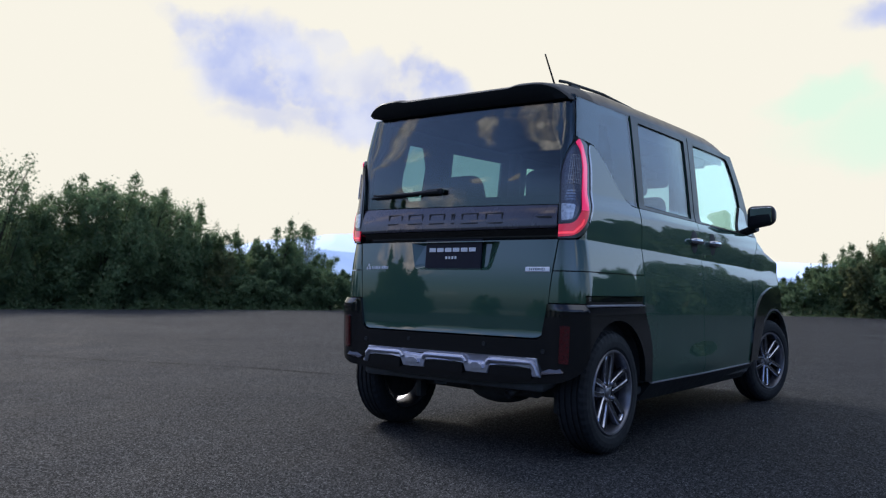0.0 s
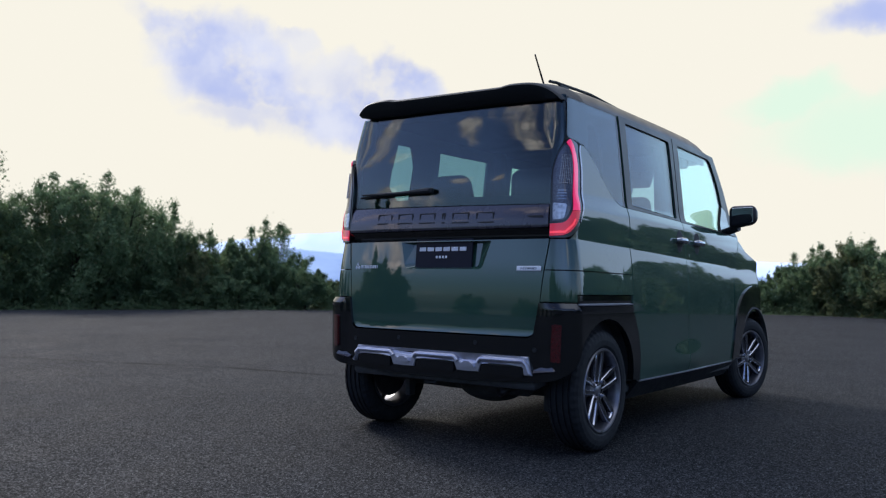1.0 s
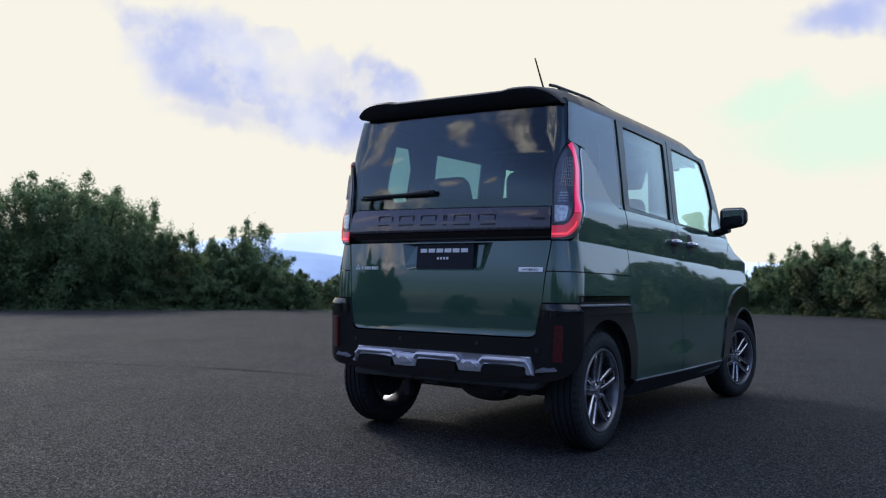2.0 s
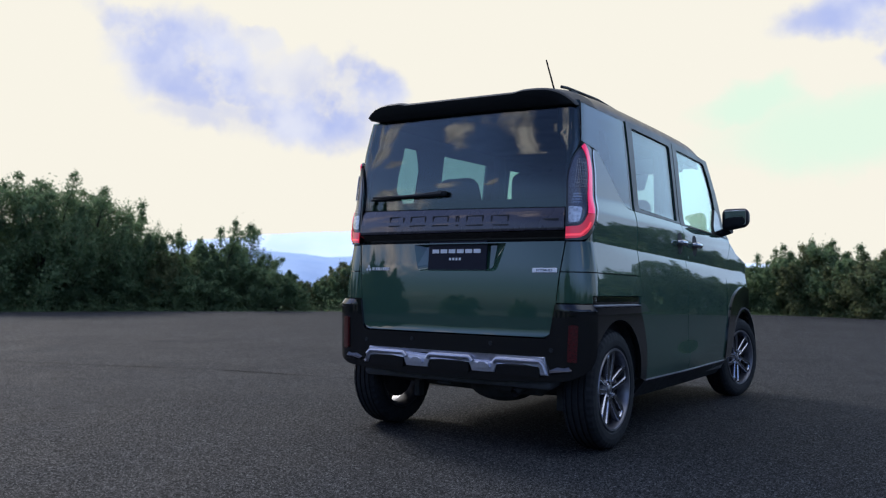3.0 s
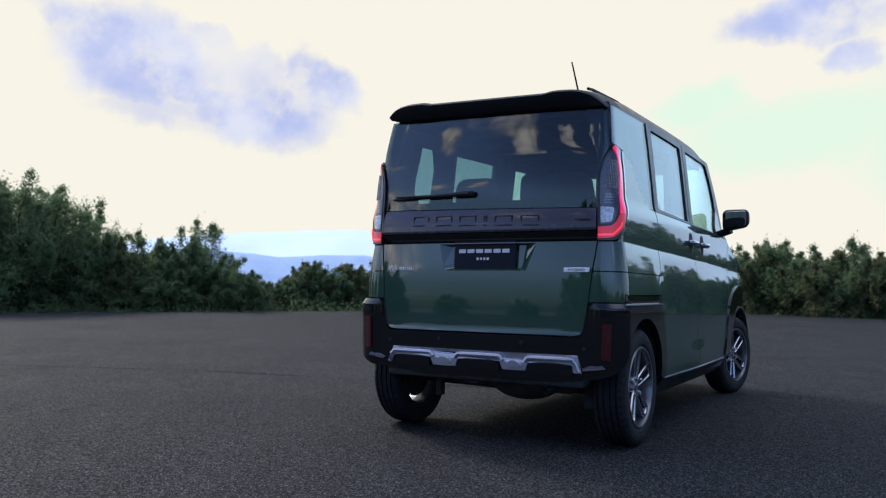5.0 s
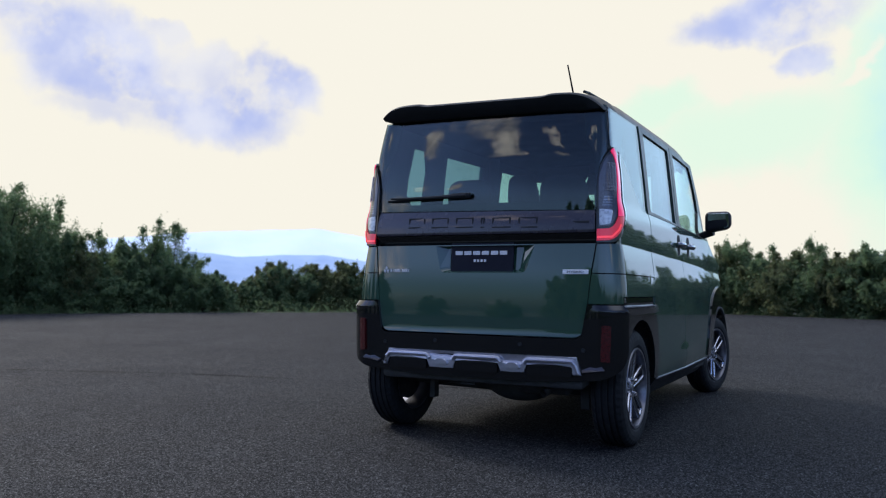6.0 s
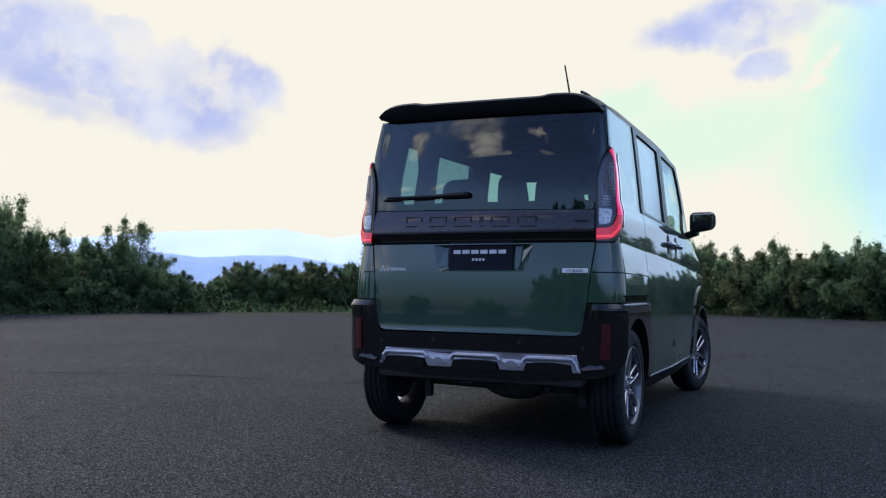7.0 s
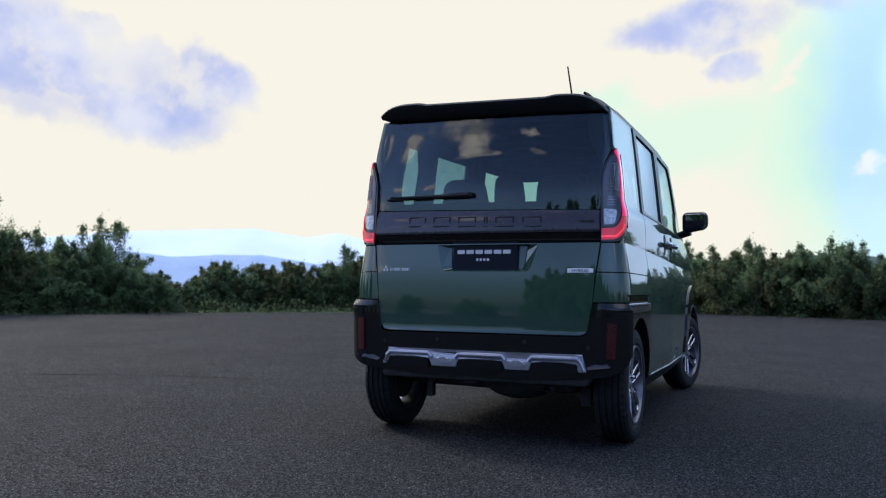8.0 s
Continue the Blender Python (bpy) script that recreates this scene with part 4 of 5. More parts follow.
def tail_badges():
    bm = bmesh.new()
    p = Vector(skin(0.512, 0.853, 0.002))
    turn = Matrix.Rotation(radians(2.0), 4, "Z") @ Matrix.Rotation(radians(-6), 4, "X")
    add_box(bm, (0.126, 0.005, 0.022), Matrix.Translation(p) @ turn, 0.002, 1)
    part("hybrid_badge", bm, BADGE, gate, "silver badge with the word HYBRID")
    cu = bpy.data.curves.new("word", "FONT")
    cu.body, cu.size, cu.align_x, cu.align_y, cu.extrude = "HYBRID", 0.0185, "CENTER", "CENTER", 0.0004
    tmp = new("word", cu)
    bpy.context.view_layer.update()
    me = bpy.data.meshes.new_from_object(tmp)
    bpy.data.objects.remove(tmp)
    me.name = "badge_word"
    me.transform(Matrix.Translation(p) @ turn @ Matrix.Translation((0, -0.0032, 0)) @ Matrix.Rotation(radians(90), 4, "X") @ Matrix.Diagonal((1.28, 0.82, 1, 1)))
    me.materials.append(PLATE)
    word = new("badge_word", me)
    word.parent = gate
    tagged(word, "dark letters of the word HYBRID")
    bm = bmesh.new()
    for cx, cz in ((0, 0.010), (-0.0095, -0.006), (0.0095, -0.006)):
        c = Vector(skin(-0.532 + cx, 0.862 + cz, 0.0015))
        q = [bm.verts.new(c + Vector(v)) for v in ((0, -0.002, 0.010), (0.0075, -0.002, 0), (0, -0.002, -0.010), (-0.0075, -0.002, 0))]
        bm.faces.new(q)
    ext = bmesh.ops.extrude_face_region(bm, geom=bm.faces[:])
    bmesh.ops.translate(bm, vec=(0, 0.003, 0), verts=[g for g in ext["geom"] if isinstance(g, bmesh.types.BMVert)])
    part("emblem_shape", bm, BADGE, gate, "small silver emblem shape")
    for k in range(10):
        bm = bmesh.new()
        add_box(bm, (0.0085 if k not in (1, 5, 9) else 0.004, 0.004, 0.016), Matrix.Translation(Vector(skin(-0.502 + 0.0123 * k, 0.859, 0.001))) @ Matrix.Rotation(radians(-1.5), 4, "Z"), 0.0008, 1)
        part("badge_bar", bm, BADGE, gate, "thin silver badge bar")


tail_badges()


def tail_lamp(side):
    """Tall upright tail lamp that wraps the corner."""
    shape = rounded([(0.610, 0.992), (0.72, 0.992), (0.775, 1.035), (0.835, 1.13), (0.868, 1.33), (0.850, 1.425), (0.752, 1.456), (0.652, 1.395), (0.608, 1.32), (0.606, 1.20)],
                    [0.005, 0.05, 0.06, 0.08, 0.08, 0.03, 0.03, 0.05, 0.05, 0.1])
    lamp = sheet("tail_lamp", [shape], (GLOSS_BLACK, TRIM, GLOSS_BLACK), car, 0.010, 0.03, "tall upright tail lamp with red light strip", side)
    inner = rounded([(0.622, 1.065), (0.690, 1.070), (0.728, 1.13), (0.778, 1.33), (0.758, 1.405), (0.712, 1.422), (0.660, 1.385), (0.620, 1.31)], [0.005, 0.03, 0.05, 0.08, 0.02, 0.03, 0.05, 0.08])
    sheet("smoky_lens", [inner], (LENS_GREY, TRIM, LENS_GREY), lamp, 0.013, 0.004, "smoky grey lens", side)
    sheet("reverse_light", [rounded([(0.626, 1.072), (0.684, 1.078), (0.702, 1.145), (0.624, 1.150)], 0.012)], (LENS_WHITE, TRIM, LENS_WHITE), lamp, 0.015, 0.004, "clear bright reversing lens", side)
    for k in range(4):
        z = 1.165 + 0.013 * k
        sheet("facet", [[(0.640 + 0.004 * k, z), (0.700 + 0.002 * k, z), (0.700 + 0.002 * k, z + 0.006), (0.640 + 0.004 * k, z + 0.006)]], (LENS_CLEAR, TRIM, LENS_CLEAR), lamp, 0.0145, 0.003, "", side)
    bm = bmesh.new()
    for k in range(7):
        u = 0.655 + 0.013 * k
        add_tube(bm, [skin(side * (u + 0.006 * q), 1.235 + 0.034 * q, 0.0178) for q in range(5)], 0.0011, 5)
    for k in range(9):
        z = 1.240 + 0.016 * k
        add_tube(bm, [skin(side * (0.655 + 0.018 * (k / 9) + 0.026 * q), z, 0.0178) for q in range(4)], 0.0008, 5)
    part("lens_grid", bm, LENS_CLEAR, lamp, "fine grey grid behind the lens", True)
    low = rounded([(0.613, 1.000), (0.700, 1.003), (0.758, 1.055), (0.786, 1.115), (0.733, 1.115), (0.706, 1.075), (0.680, 1.058), (0.613, 1.055)], [0.002, 0.05, 0.05, 0.0, 0.0, 0.03, 0.03, 0.002])
    up = rounded([(0.734, 1.117), (0.782, 1.117), (0.822, 1.33), (0.806, 1.402), (0.748, 1.446), (0.716, 1.430), (0.764, 1.392), (0.778, 1.33)], [0.0, 0.0, 0.08, 0.04, 0.01, 0.005, 0.03, 0.06])
    sheet("red_strip", [up], (RED_STRIP, TRIM, RED_STRIP), lamp, 0.017, 0.006, "bright pink-red light strip", side)
    sheet("red_foot", [low], (RED_LENS, TRIM, RED_LENS), lamp, 0.0165, 0.006, "deep red lower lens", side)
    sheet("red_line", [[(0.614, 1.012), (0.690, 1.014), (0.735, 1.050), (0.748, 1.075), (0.742, 1.077), (0.728, 1.054), (0.687, 1.022), (0.614, 1.020)]], (RED_LINE, TRIM, RED_LINE), lamp, 0.019, 0.003, "", side)
    edge = rounded([(0.795, 1.06), (0.842, 1.14), (0.876, 1.33), (0.858, 1.43), (0.848, 1.425), (0.860, 1.33), (0.828, 1.14), (0.788, 1.068)], [0.0, 0.05, 0.08, 0.0, 0.0, 0.08, 0.05, 0.0])
    sheet("lens_edge", [edge], (LENS_CLEAR, TRIM, LENS_CLEAR), lamp, 0.014, 0.008, "clear outer lens edge", side)


for side in (1, -1):
    tail_lamp(side)

# flanks
FIN = [(0.872, 1.435), (0.92, 1.436), (0.965, 1.418), (1.04, 1.365), (1.10, 1.305), (1.17, 1.245), (1.23, 1.205), (1.28, 1.183), (1.355, 1.176)]
ARCH_REAR = arc_pts(HUB_U, HUB_Z, 0.335, 4, 154, 24)
for side in (1, -1):
    sheet("rear_quarter_panel", [[(0.590, 0.849), (1.353, 0.842), (1.360, 1.0), *FIN[::-1], (0.880, 1.33), (0.846, 1.13), (0.785, 1.028), (0.722, 0.986), (0.612, 0.985)]], BODY, side=side, label="green painted rear quarter panel")
    sheet("corner_panel", [[(0.573, 0.704), (0.748, 0.704), (0.748, 0.738), (1.351, 0.738), (1.353, 0.837), (0.589, 0.844)]], BODY, side=side, label="green painted lower corner panel")
    sheet("quarter_window", [[(0.742, 1.460), (0.855, 1.447), *[(u + 0.002, z + 0.005) for u, z in FIN[1:]], (1.352, 1.652), (0.742, 1.652)]], (SIDE_GLASS, SIDE_GLASS, GLOSS_BLACK), side=side, off=-0.003, thick=0.005, label="dark tinted quarter window")
    sheet("side_vent_trim", [[(0.754, 0.688), (1.343, 0.688), (1.347, 0.733), (0.754, 0.733)]], (GLOSS_BLACK, TRIM, GLOSS_BLACK), side=side, off=-0.006, thick=0.008, label="black recessed side trim")
    sheet("chrome_line", [[(0.756, 0.688), (1.340, 0.688), (1.340, 0.694), (0.756, 0.694)]], (SILVER, TRIM, SILVER), side=side, off=0.006, thick=0.018, label="thin silver line")
    sheet("rear_arch_trim", [[(0.757, 0.683), (1.343, 0.683), *rounded([(1.343, 0.683), (1.45, 0.51), (1.482, 0.30)], [0, 0.1, 0])[1:], *ARCH_REAR]],
          BLACK, side=side, off=0.008, thick=0.03, label="gloss black wheel arch trim")
    door = rounded([(1.488, 0.300), (2.180, 0.300), (2.178, 0.60), (2.172, 0.95), (2.150, 1.10), (2.112, 1.20), (2.118, 1.660), (1.362, 1.660), (1.366, 1.18), (1.366, 0.90), (1.350, 0.68), (1.456, 0.51)],
                   [0.02, 0.01, 0.0, 0.1, 0.05, 0.05, 0.01, 0.01, 0.1, 0.1, 0.02, 0.08])
    hole = rounded([(1.432, 1.196), (2.065, 1.176), (2.062, 1.628), (1.440, 1.632)], 0.02)
    rear_door = sheet("rear_door", [door, hole[::-1]], BODY, side=side, label="green painted rear sliding door")
    sheet("window", [rounded([(1.440, 1.202), (2.058, 1.182), (2.055, 1.622), (1.448, 1.626)], 0.02)], (SIDE_GLASS, SIDE_GLASS, GLOSS_BLACK), rear_door, -0.006, 0.005, "dark tinted side window", side)
    frame_out = [(1.366, 1.180), (2.110, 1.165), (2.116, 1.658), (1.364, 1.658)]
    sheet("window_frame", [frame_out, hole[::-1]], (ROOF_BLACK, TRIM, ROOF_BLACK), rear_door, 0.003, 0.006, "satin black window frame", side)
    fdoor = rounded([(2.186, 0.300), (3.118, 0.300), (3.10, 0.70), (3.10, 0.90), (3.30, 1.12), (3.27, 1.22), (3.13, 1.44), (2.94, 1.660), (2.124, 1.660), (2.118, 1.20), (2.156, 1.10), (2.178, 0.95), (2.184, 0.60)],
                    [0.01, 0.03, 0.1, 0.1, 0.03, 0.05, 0.1, 0.05, 0.01, 0.05, 0.05, 0.1, 0.0])
    fhole = rounded([(2.205, 1.168), (3.085, 1.150), (3.085, 1.20), (2.99, 1.46), (2.85, 1.628), (2.205, 1.628)], [0.02, 0.02, 0.05, 0.08, 0.05, 0.02])
    front_door = sheet("front_door", [fdoor, fhole[::-1]], BODY, side=side, label="green painted front door")
    sheet("window", [rounded([(2.212, 1.174), (3.080, 1.156), (3.080, 1.20), (2.985, 1.455), (2.846, 1.622), (2.212, 1.622)], [0.02, 0.02, 0.05, 0.08, 0.05, 0.02])], (FRONT_GLASS, FRONT_GLASS, GLOSS_BLACK), front_door, -0.006, 0.004, "clear green-tinted side window", side)
    sheet("window_frame", [[(2.122, 1.162), (3.262, 1.140), (3.255, 1.225), (3.12, 1.44), (2.935, 1.658), (2.126, 1.658)], fhole[::-1]], (ROOF_BLACK, TRIM, ROOF_BLACK), front_door, 0.003, 0.006, "satin black window frame", side)
    panel("sill", both([[(1.488, 0.195), (3.18, 0.195), (3.18, 0.292), (1.488, 0.292)]], side), lambda u, z: skin(u, z, -0.004 - 0.6 * (0.292 - z)), (MATT_BLACK, TRIM, MATT_BLACK), car, 0.03, U_CUTS, Z_CUTS, "black lower sill")
    sheet("side_lining", [[(0.640, 0.56), (1.30, 0.66), (1.52, 0.34), (3.05, 0.34), (3.05, 1.14), (0.640, 1.15)]], (TRIM, TRIM, TRIM), side=side, off=-0.045, thick=0.01, label="dark inner lining")
    sheet("pillar_trim", [[(0.590, 1.16), (0.94, 1.16), (1.02, 1.66), (0.590, 1.66)]], (MATT_BLACK, TRIM, MATT_BLACK), side=side, off=-0.0105, thick=0.012, label="black corner pillar lining")
    sheet("pillar_trim", [[(2.000, 1.15), (2.285, 1.15), (2.285, 1.60), (2.010, 1.60)]], (TRIM, TRIM, TRIM), side=side, off=-0.05, thick=0.012, label="dark middle pillar lining")
    sheet("pillar_trim", [[(0.80, 1.16), (1.02, 1.16), (1.03, 1.40), (1.06, 1.57), (2.9, 1.60), (2.9, 1.655), (0.80, 1.655)]], (TRIM, TRIM, TRIM), side=side, off=-0.05, thick=0.01, label="dark pillar lining")
    sheet("pillar_trim", [[(1.205, 1.16), (1.472, 1.16), (1.472, 1.60), (1.17, 1.60), (1.20, 1.54), (1.23, 1.46)]], (TRIM, TRIM, TRIM), side=side, off=-0.05, thick=0.01, label="dark pillar lining")
    sheet("sill_line", [[(1.490, 0.292), (3.09, 0.292), (3.09, 0.2985), (1.490, 0.2985)]], (SILVER, TRIM, SILVER), side=side, off=0.004, thick=0.02, label="thin bright line along the sill")
    sheet("front_fender", [[(3.124, 0.30), (3.124, 0.72), (3.106, 0.90), (3.305, 1.112), (3.45, 1.045), (3.75, 0.985), (U_FRONT + LF * 0.7, 0.915), (U_FRONT + LF * 0.7, 0.62), (3.965, 0.58), *arc_pts(HUB_UF, HUB_Z, 0.402, 50, 176, 20), (3.177, 0.30)]], BODY, side=side, label="green painted front fender")
    sheet("front_arch_trim", [[*rounded([(4.03, 0.311), (4.03, 0.60), (3.93, 0.73), (3.76, 0.795), (3.58, 0.81), (3.43, 0.785), (3.27, 0.735), (3.165, 0.63), (3.10, 0.48), (3.094, 0.311)], [0.0, 0.1, 0.1, 0.1, 0.1, 0.1, 0.1, 0.1, 0.1, 0.0]), *arc_pts(HUB_UF, HUB_Z, 0.335, 4, 176, 24)[::-1]]], BLACK, side=side, off=0.010, thick=0.03, label="gloss black wheel arch trim")
    sheet("mirror_sail", [[(2.90, 1.150), (3.19, 1.146), (3.11, 1.30), (3.02, 1.33)]], BLACK, front_door, 0.006, 0.02, "black mirror mounting panel", side)


def door_handles(side):
    for u in (2.065, 2.360):
        x, y, z = skin(side * u, 1.045)
        # a flat dark bulge in place of the hollow; its depth is only colour
        bm = bmesh.new()
        r = bmesh.ops.create_uvsphere(bm, u_segments=20, v_segments=10, radius=1.0)
        for v in bm.verts:
            v.co = Vector((v.co.x * 0.004, v.co.y * 0.052, v.co.z * 0.066))
        bmesh.ops.translate(bm, vec=(x - side * 0.001, y, z), verts=bm.verts[:])
        part("handle_cup", bm, TRIM, car, "dark rounded disc standing in for the handle recess", True)
        bm = bmesh.new()
        pts = [(x + side * (0.008 + 0.020 * math.sin(math.pi * t) ** 0.5), y - 0.075 + 0.15 * t, z + 0.004) for t in [i / 8 for i in range(9)]]
        add_tube(bm, pts, [0.011, 0.016, 0.018, 0.018, 0.018, 0.018, 0.018, 0.016, 0.011], 10)
        part("door_handle", bm, DARK_CHROME, car, "dark chrome door handle bar", True)
        if u > 2.2:
            bm = bmesh.new()
            bmesh.ops.create_cone(bm, cap_ends=True, segments=16, radius1=0.011, radius2=0.010, depth=0.006, matrix=Matrix.Translation((x + side * 0.0, y - 0.13, z - 0.075)) @ Matrix.Rotation(radians(90), 4, "Y"))
            part("key_cylinder", bm, CHROME, car, "small chrome lock", True)


for side in (1, -1):
    door_handles(side)

# rear bumper with its silver skid trim
BUMPER = [(0.571, 0.698), (0.735, 0.698), *rounded([(0.735, 0.698), (0.752, 0.66), (0.752, 0.46), (0.720, 0.400), (0.640, 0.350), (0.30, 0.330)], [0, 0.02, 0.03, 0.05, 0.05, 0])[1:]]
bump_loop = BUMPER + [(-u, z) for u, z in BUMPER[::-1]] + [(-0.558, 0.62), (-0.546, 0.555), (-0.525, 0.538), (0.525, 0.538), (0.546, 0.555), (0.558, 0.62)]


def bumper_skin(u, z):
    k = min(1.0, max(0.0, (abs(u) - 0.57) / 0.16))
    return skin(u, z, 0.013 + 0.026 * k * k * (3 - 2 * k) * min(1.0, max(0.0, (0.70 - z) / 0.03)))


bumper = panel("rear_bumper", [bump_loop], bumper_skin, BLACK, car, 0.035, U_CUTS, Z_CUTS, "gloss black rear bumper")


def add_prism(bm, poly, off, thick, bev):
    """A bar whose outline lies on the tail's surface."""
    a = [bm.verts.new(skin(u, z, off + thick)) for u, z in poly]
    b = [bm.verts.new(skin(u, z, off)) for u, z in poly]
    n = len(poly)
    bm.faces.new(a)
    bm.faces.new(b[::-1])
    for i in range(n):
        j = (i + 1) % n
        bm.faces.new((a[i], b[i], b[j], a[j]))
    if bev:
        top = [e for e in bm.edges if e.verts[0] in a and e.verts[1] in a]
        bmesh.ops.bevel(bm, geom=top, offset=bev, segments=3, profile=0.5, affect="EDGES")


SPANS = ((-0.502, -0.262), (-0.118, 0.132), (0.262, 0.505))
TRIM_U, TRIM_Z = 0.013, 0.011


def skid_trim():
    bm = bmesh.new()
    top, mid, low = 0.444, 0.404, 0.360
    corners = [(-0.540, low), (-0.516, low), (-0.500, mid), (-0.266, mid), (-0.256, low), (-0.122, low), (-0.112, mid), (0.126, mid), (0.136, low), (0.258, low), (0.268, mid), (0.482, mid), (0.496, low), (0.534, low), (0.514, top), (-0.504, top)]
    poly = []
    for (u0, z0), (u1, z1) in zip(corners, corners[1:] + corners[:1]):
        m = max(1, int(abs(u1 - u0) / 0.05))
        poly += [(u0 + (u1 - u0) * q / m, z0 + (z1 - z0) * q / m) for q in range(m)]
    add_prism(bm, [(u + TRIM_U, z + TRIM_Z) for u, z in poly], 0.006, 0.018, 0.005)
    part("skid_trim", bm, SILVER, bumper, "silver skid trim across the bumper")
    for k, (x0, x1) in enumerate(SPANS):
        bm = bmesh.new()
        left = [(x0 - 0.022, 0.368), (x0 - 0.010, 0.405)] if k == 0 else [(x0 - 0.006, 0.404), (x0 + 0.002, 0.416)]
        right = [(x1 + 0.006, 0.405), (x1 + 0.020, 0.368)] if k == 2 else [(x1 - 0.002, 0.416), (x1 + 0.006, 0.404)]
        run = left + [(x0 + 0.012, 0.424)] + [(x, 0.424) for x in steps(x0 + 0.03, x1 - 0.03, 0.05)] + [(x1 - 0.012, 0.424)] + right
        add_tube(bm, [skin(u + TRIM_U, z + TRIM_Z, 0.026) for u, z in run], 0.0115, 10)
        part("trim_ridge", bm, SILVER, bumper, "rounded silver ridge", True)
        bm = bmesh.new()
        add_prism(bm, [(u + TRIM_U, z + TRIM_Z) for u, z in rounded([(x0 + 0.010, 0.350), (x1 - 0.012, 0.350), (x1 - 0.012, 0.399), (x0 + 0.010, 0.399)], 0.006)], 0.004, 0.022, 0.010)
        part("trim_insert", bm, GLOSS_BLACK, bumper)
    for x in (-0.190, 0.198):
        bm = bmesh.new()
        add_prism(bm, [(u + TRIM_U, z + TRIM_Z) for u, z in rounded([(x - 0.046, 0.378), (x + 0.046, 0.378), (x + 0.028, 0.406), (x - 0.028, 0.406)], 0.012)], 0.022, 0.014, 0.005)
        part("trim_boss", bm, SILVER, bumper, "raised silver step")


skid_trim()
for side in (1, -1):
    sheet("reflector", [rounded([(0.632, 0.440), (0.668, 0.436), (0.672, 0.605), (0.636, 0.605)], 0.006)], (REFLECTOR, TRIM, REFLECTOR), bumper, 0.034, 0.012, "dark red reflector", side)
    bm = bmesh.new()
    p = [skin(side * u, z, o) for u, z, o in ((0.548, 0.396, 0.014), (0.660, 0.410, 0.016), (0.645, 0.398, 0.032), (0.556, 0.386, 0.032), (0.555, 0.376, 0.012), (0.655, 0.388, 0.014), (0.630, 0.430, 0.016))]
    v = [bm.verts.new(q) for q in p]
    for f in ((0, 3, 2, 6), (6, 2, 1), (0, 4, 3), (3, 4, 5, 2), (2, 5, 1), (0, 6, 1), (0, 1, 5, 4)):
        bm.faces.new([v[q] for q in f])
    part("corner_lip", bm, GARNISH, bumper, "dark glossy lower lip")
for x in (-0.52, -0.215, 0.245, 0.555):
    bm = bmesh.new()
    p = Vector(skin(x, 0.487 + (0.0 if abs(x) > 0.4 else 0.018), 0.0135))
    bmesh.ops.create_cone(bm, cap_ends=True, segments=18, radius1=0.011, radius2=0.010, depth=0.004, matrix=Matrix.Translation(p) @ Matrix.Rotation(radians(90), 4, "X"))
    part("parking_sensor", bm, MATT_BLACK, bumper)


# roof, spoiler, rails, aerial
def roof_at(x, y):
    hw = 0.622 - 0.03 * max(0, y - 0.9) ** 2
    k = min(1.0, abs(x) / hw)
    arch = 0.012 * (1 - ((y - 0.8) / 1.2) ** 2)
    return (x, y, 1.657 + 0.116 * (1 - k ** 8) ** 0.7 + arch * (1 - k * k) - 0.05 * max(0, (y - 1.5) / 0.4) ** 2 - 0.03 * min(1, max(0, (0.15 - y) / 0.33)))


def roof_panel():
    bm = bmesh.new()
    xs = [math.sin(math.pi / 2 * i / 14) for i in range(-14, 15)]
    ys = steps(-0.22, 1.92, 0.09)
    rows = []
    for y in ys:
        hw = 0.622 - 0.03 * max(0, y - 0.9) ** 2
        if y < 0.5:
            hw = 0.622
        rows.append([bm.verts.new(roof_at(hw * k, y)) for k in xs])
    for a, b in zip(rows, rows[1:]):
        for i in range(len(xs) - 1):
            bm.faces.new((a[i], a[i + 1], b[i + 1], b[i]))
    ext = bmesh.ops.extrude_face_region(bm, geom=bm.faces[:])
    bmesh.ops.translate(bm, vec=(0, 0, -0.03), verts=[g for g in ext["geom"] if isinstance(g, bmesh.types.BMVert)])
    part("roof", bm, ROOF_BLACK, car, "satin black painted roof", True)


roof_panel()


def tail_y(x, z):
    """How far back the body's skin lies at a place across the tail."""
    x = abs(x)
    return next((p[1] for p in (skin(0.02 * i, z) for i in range(60)) if p[0] >= x), -0.1)


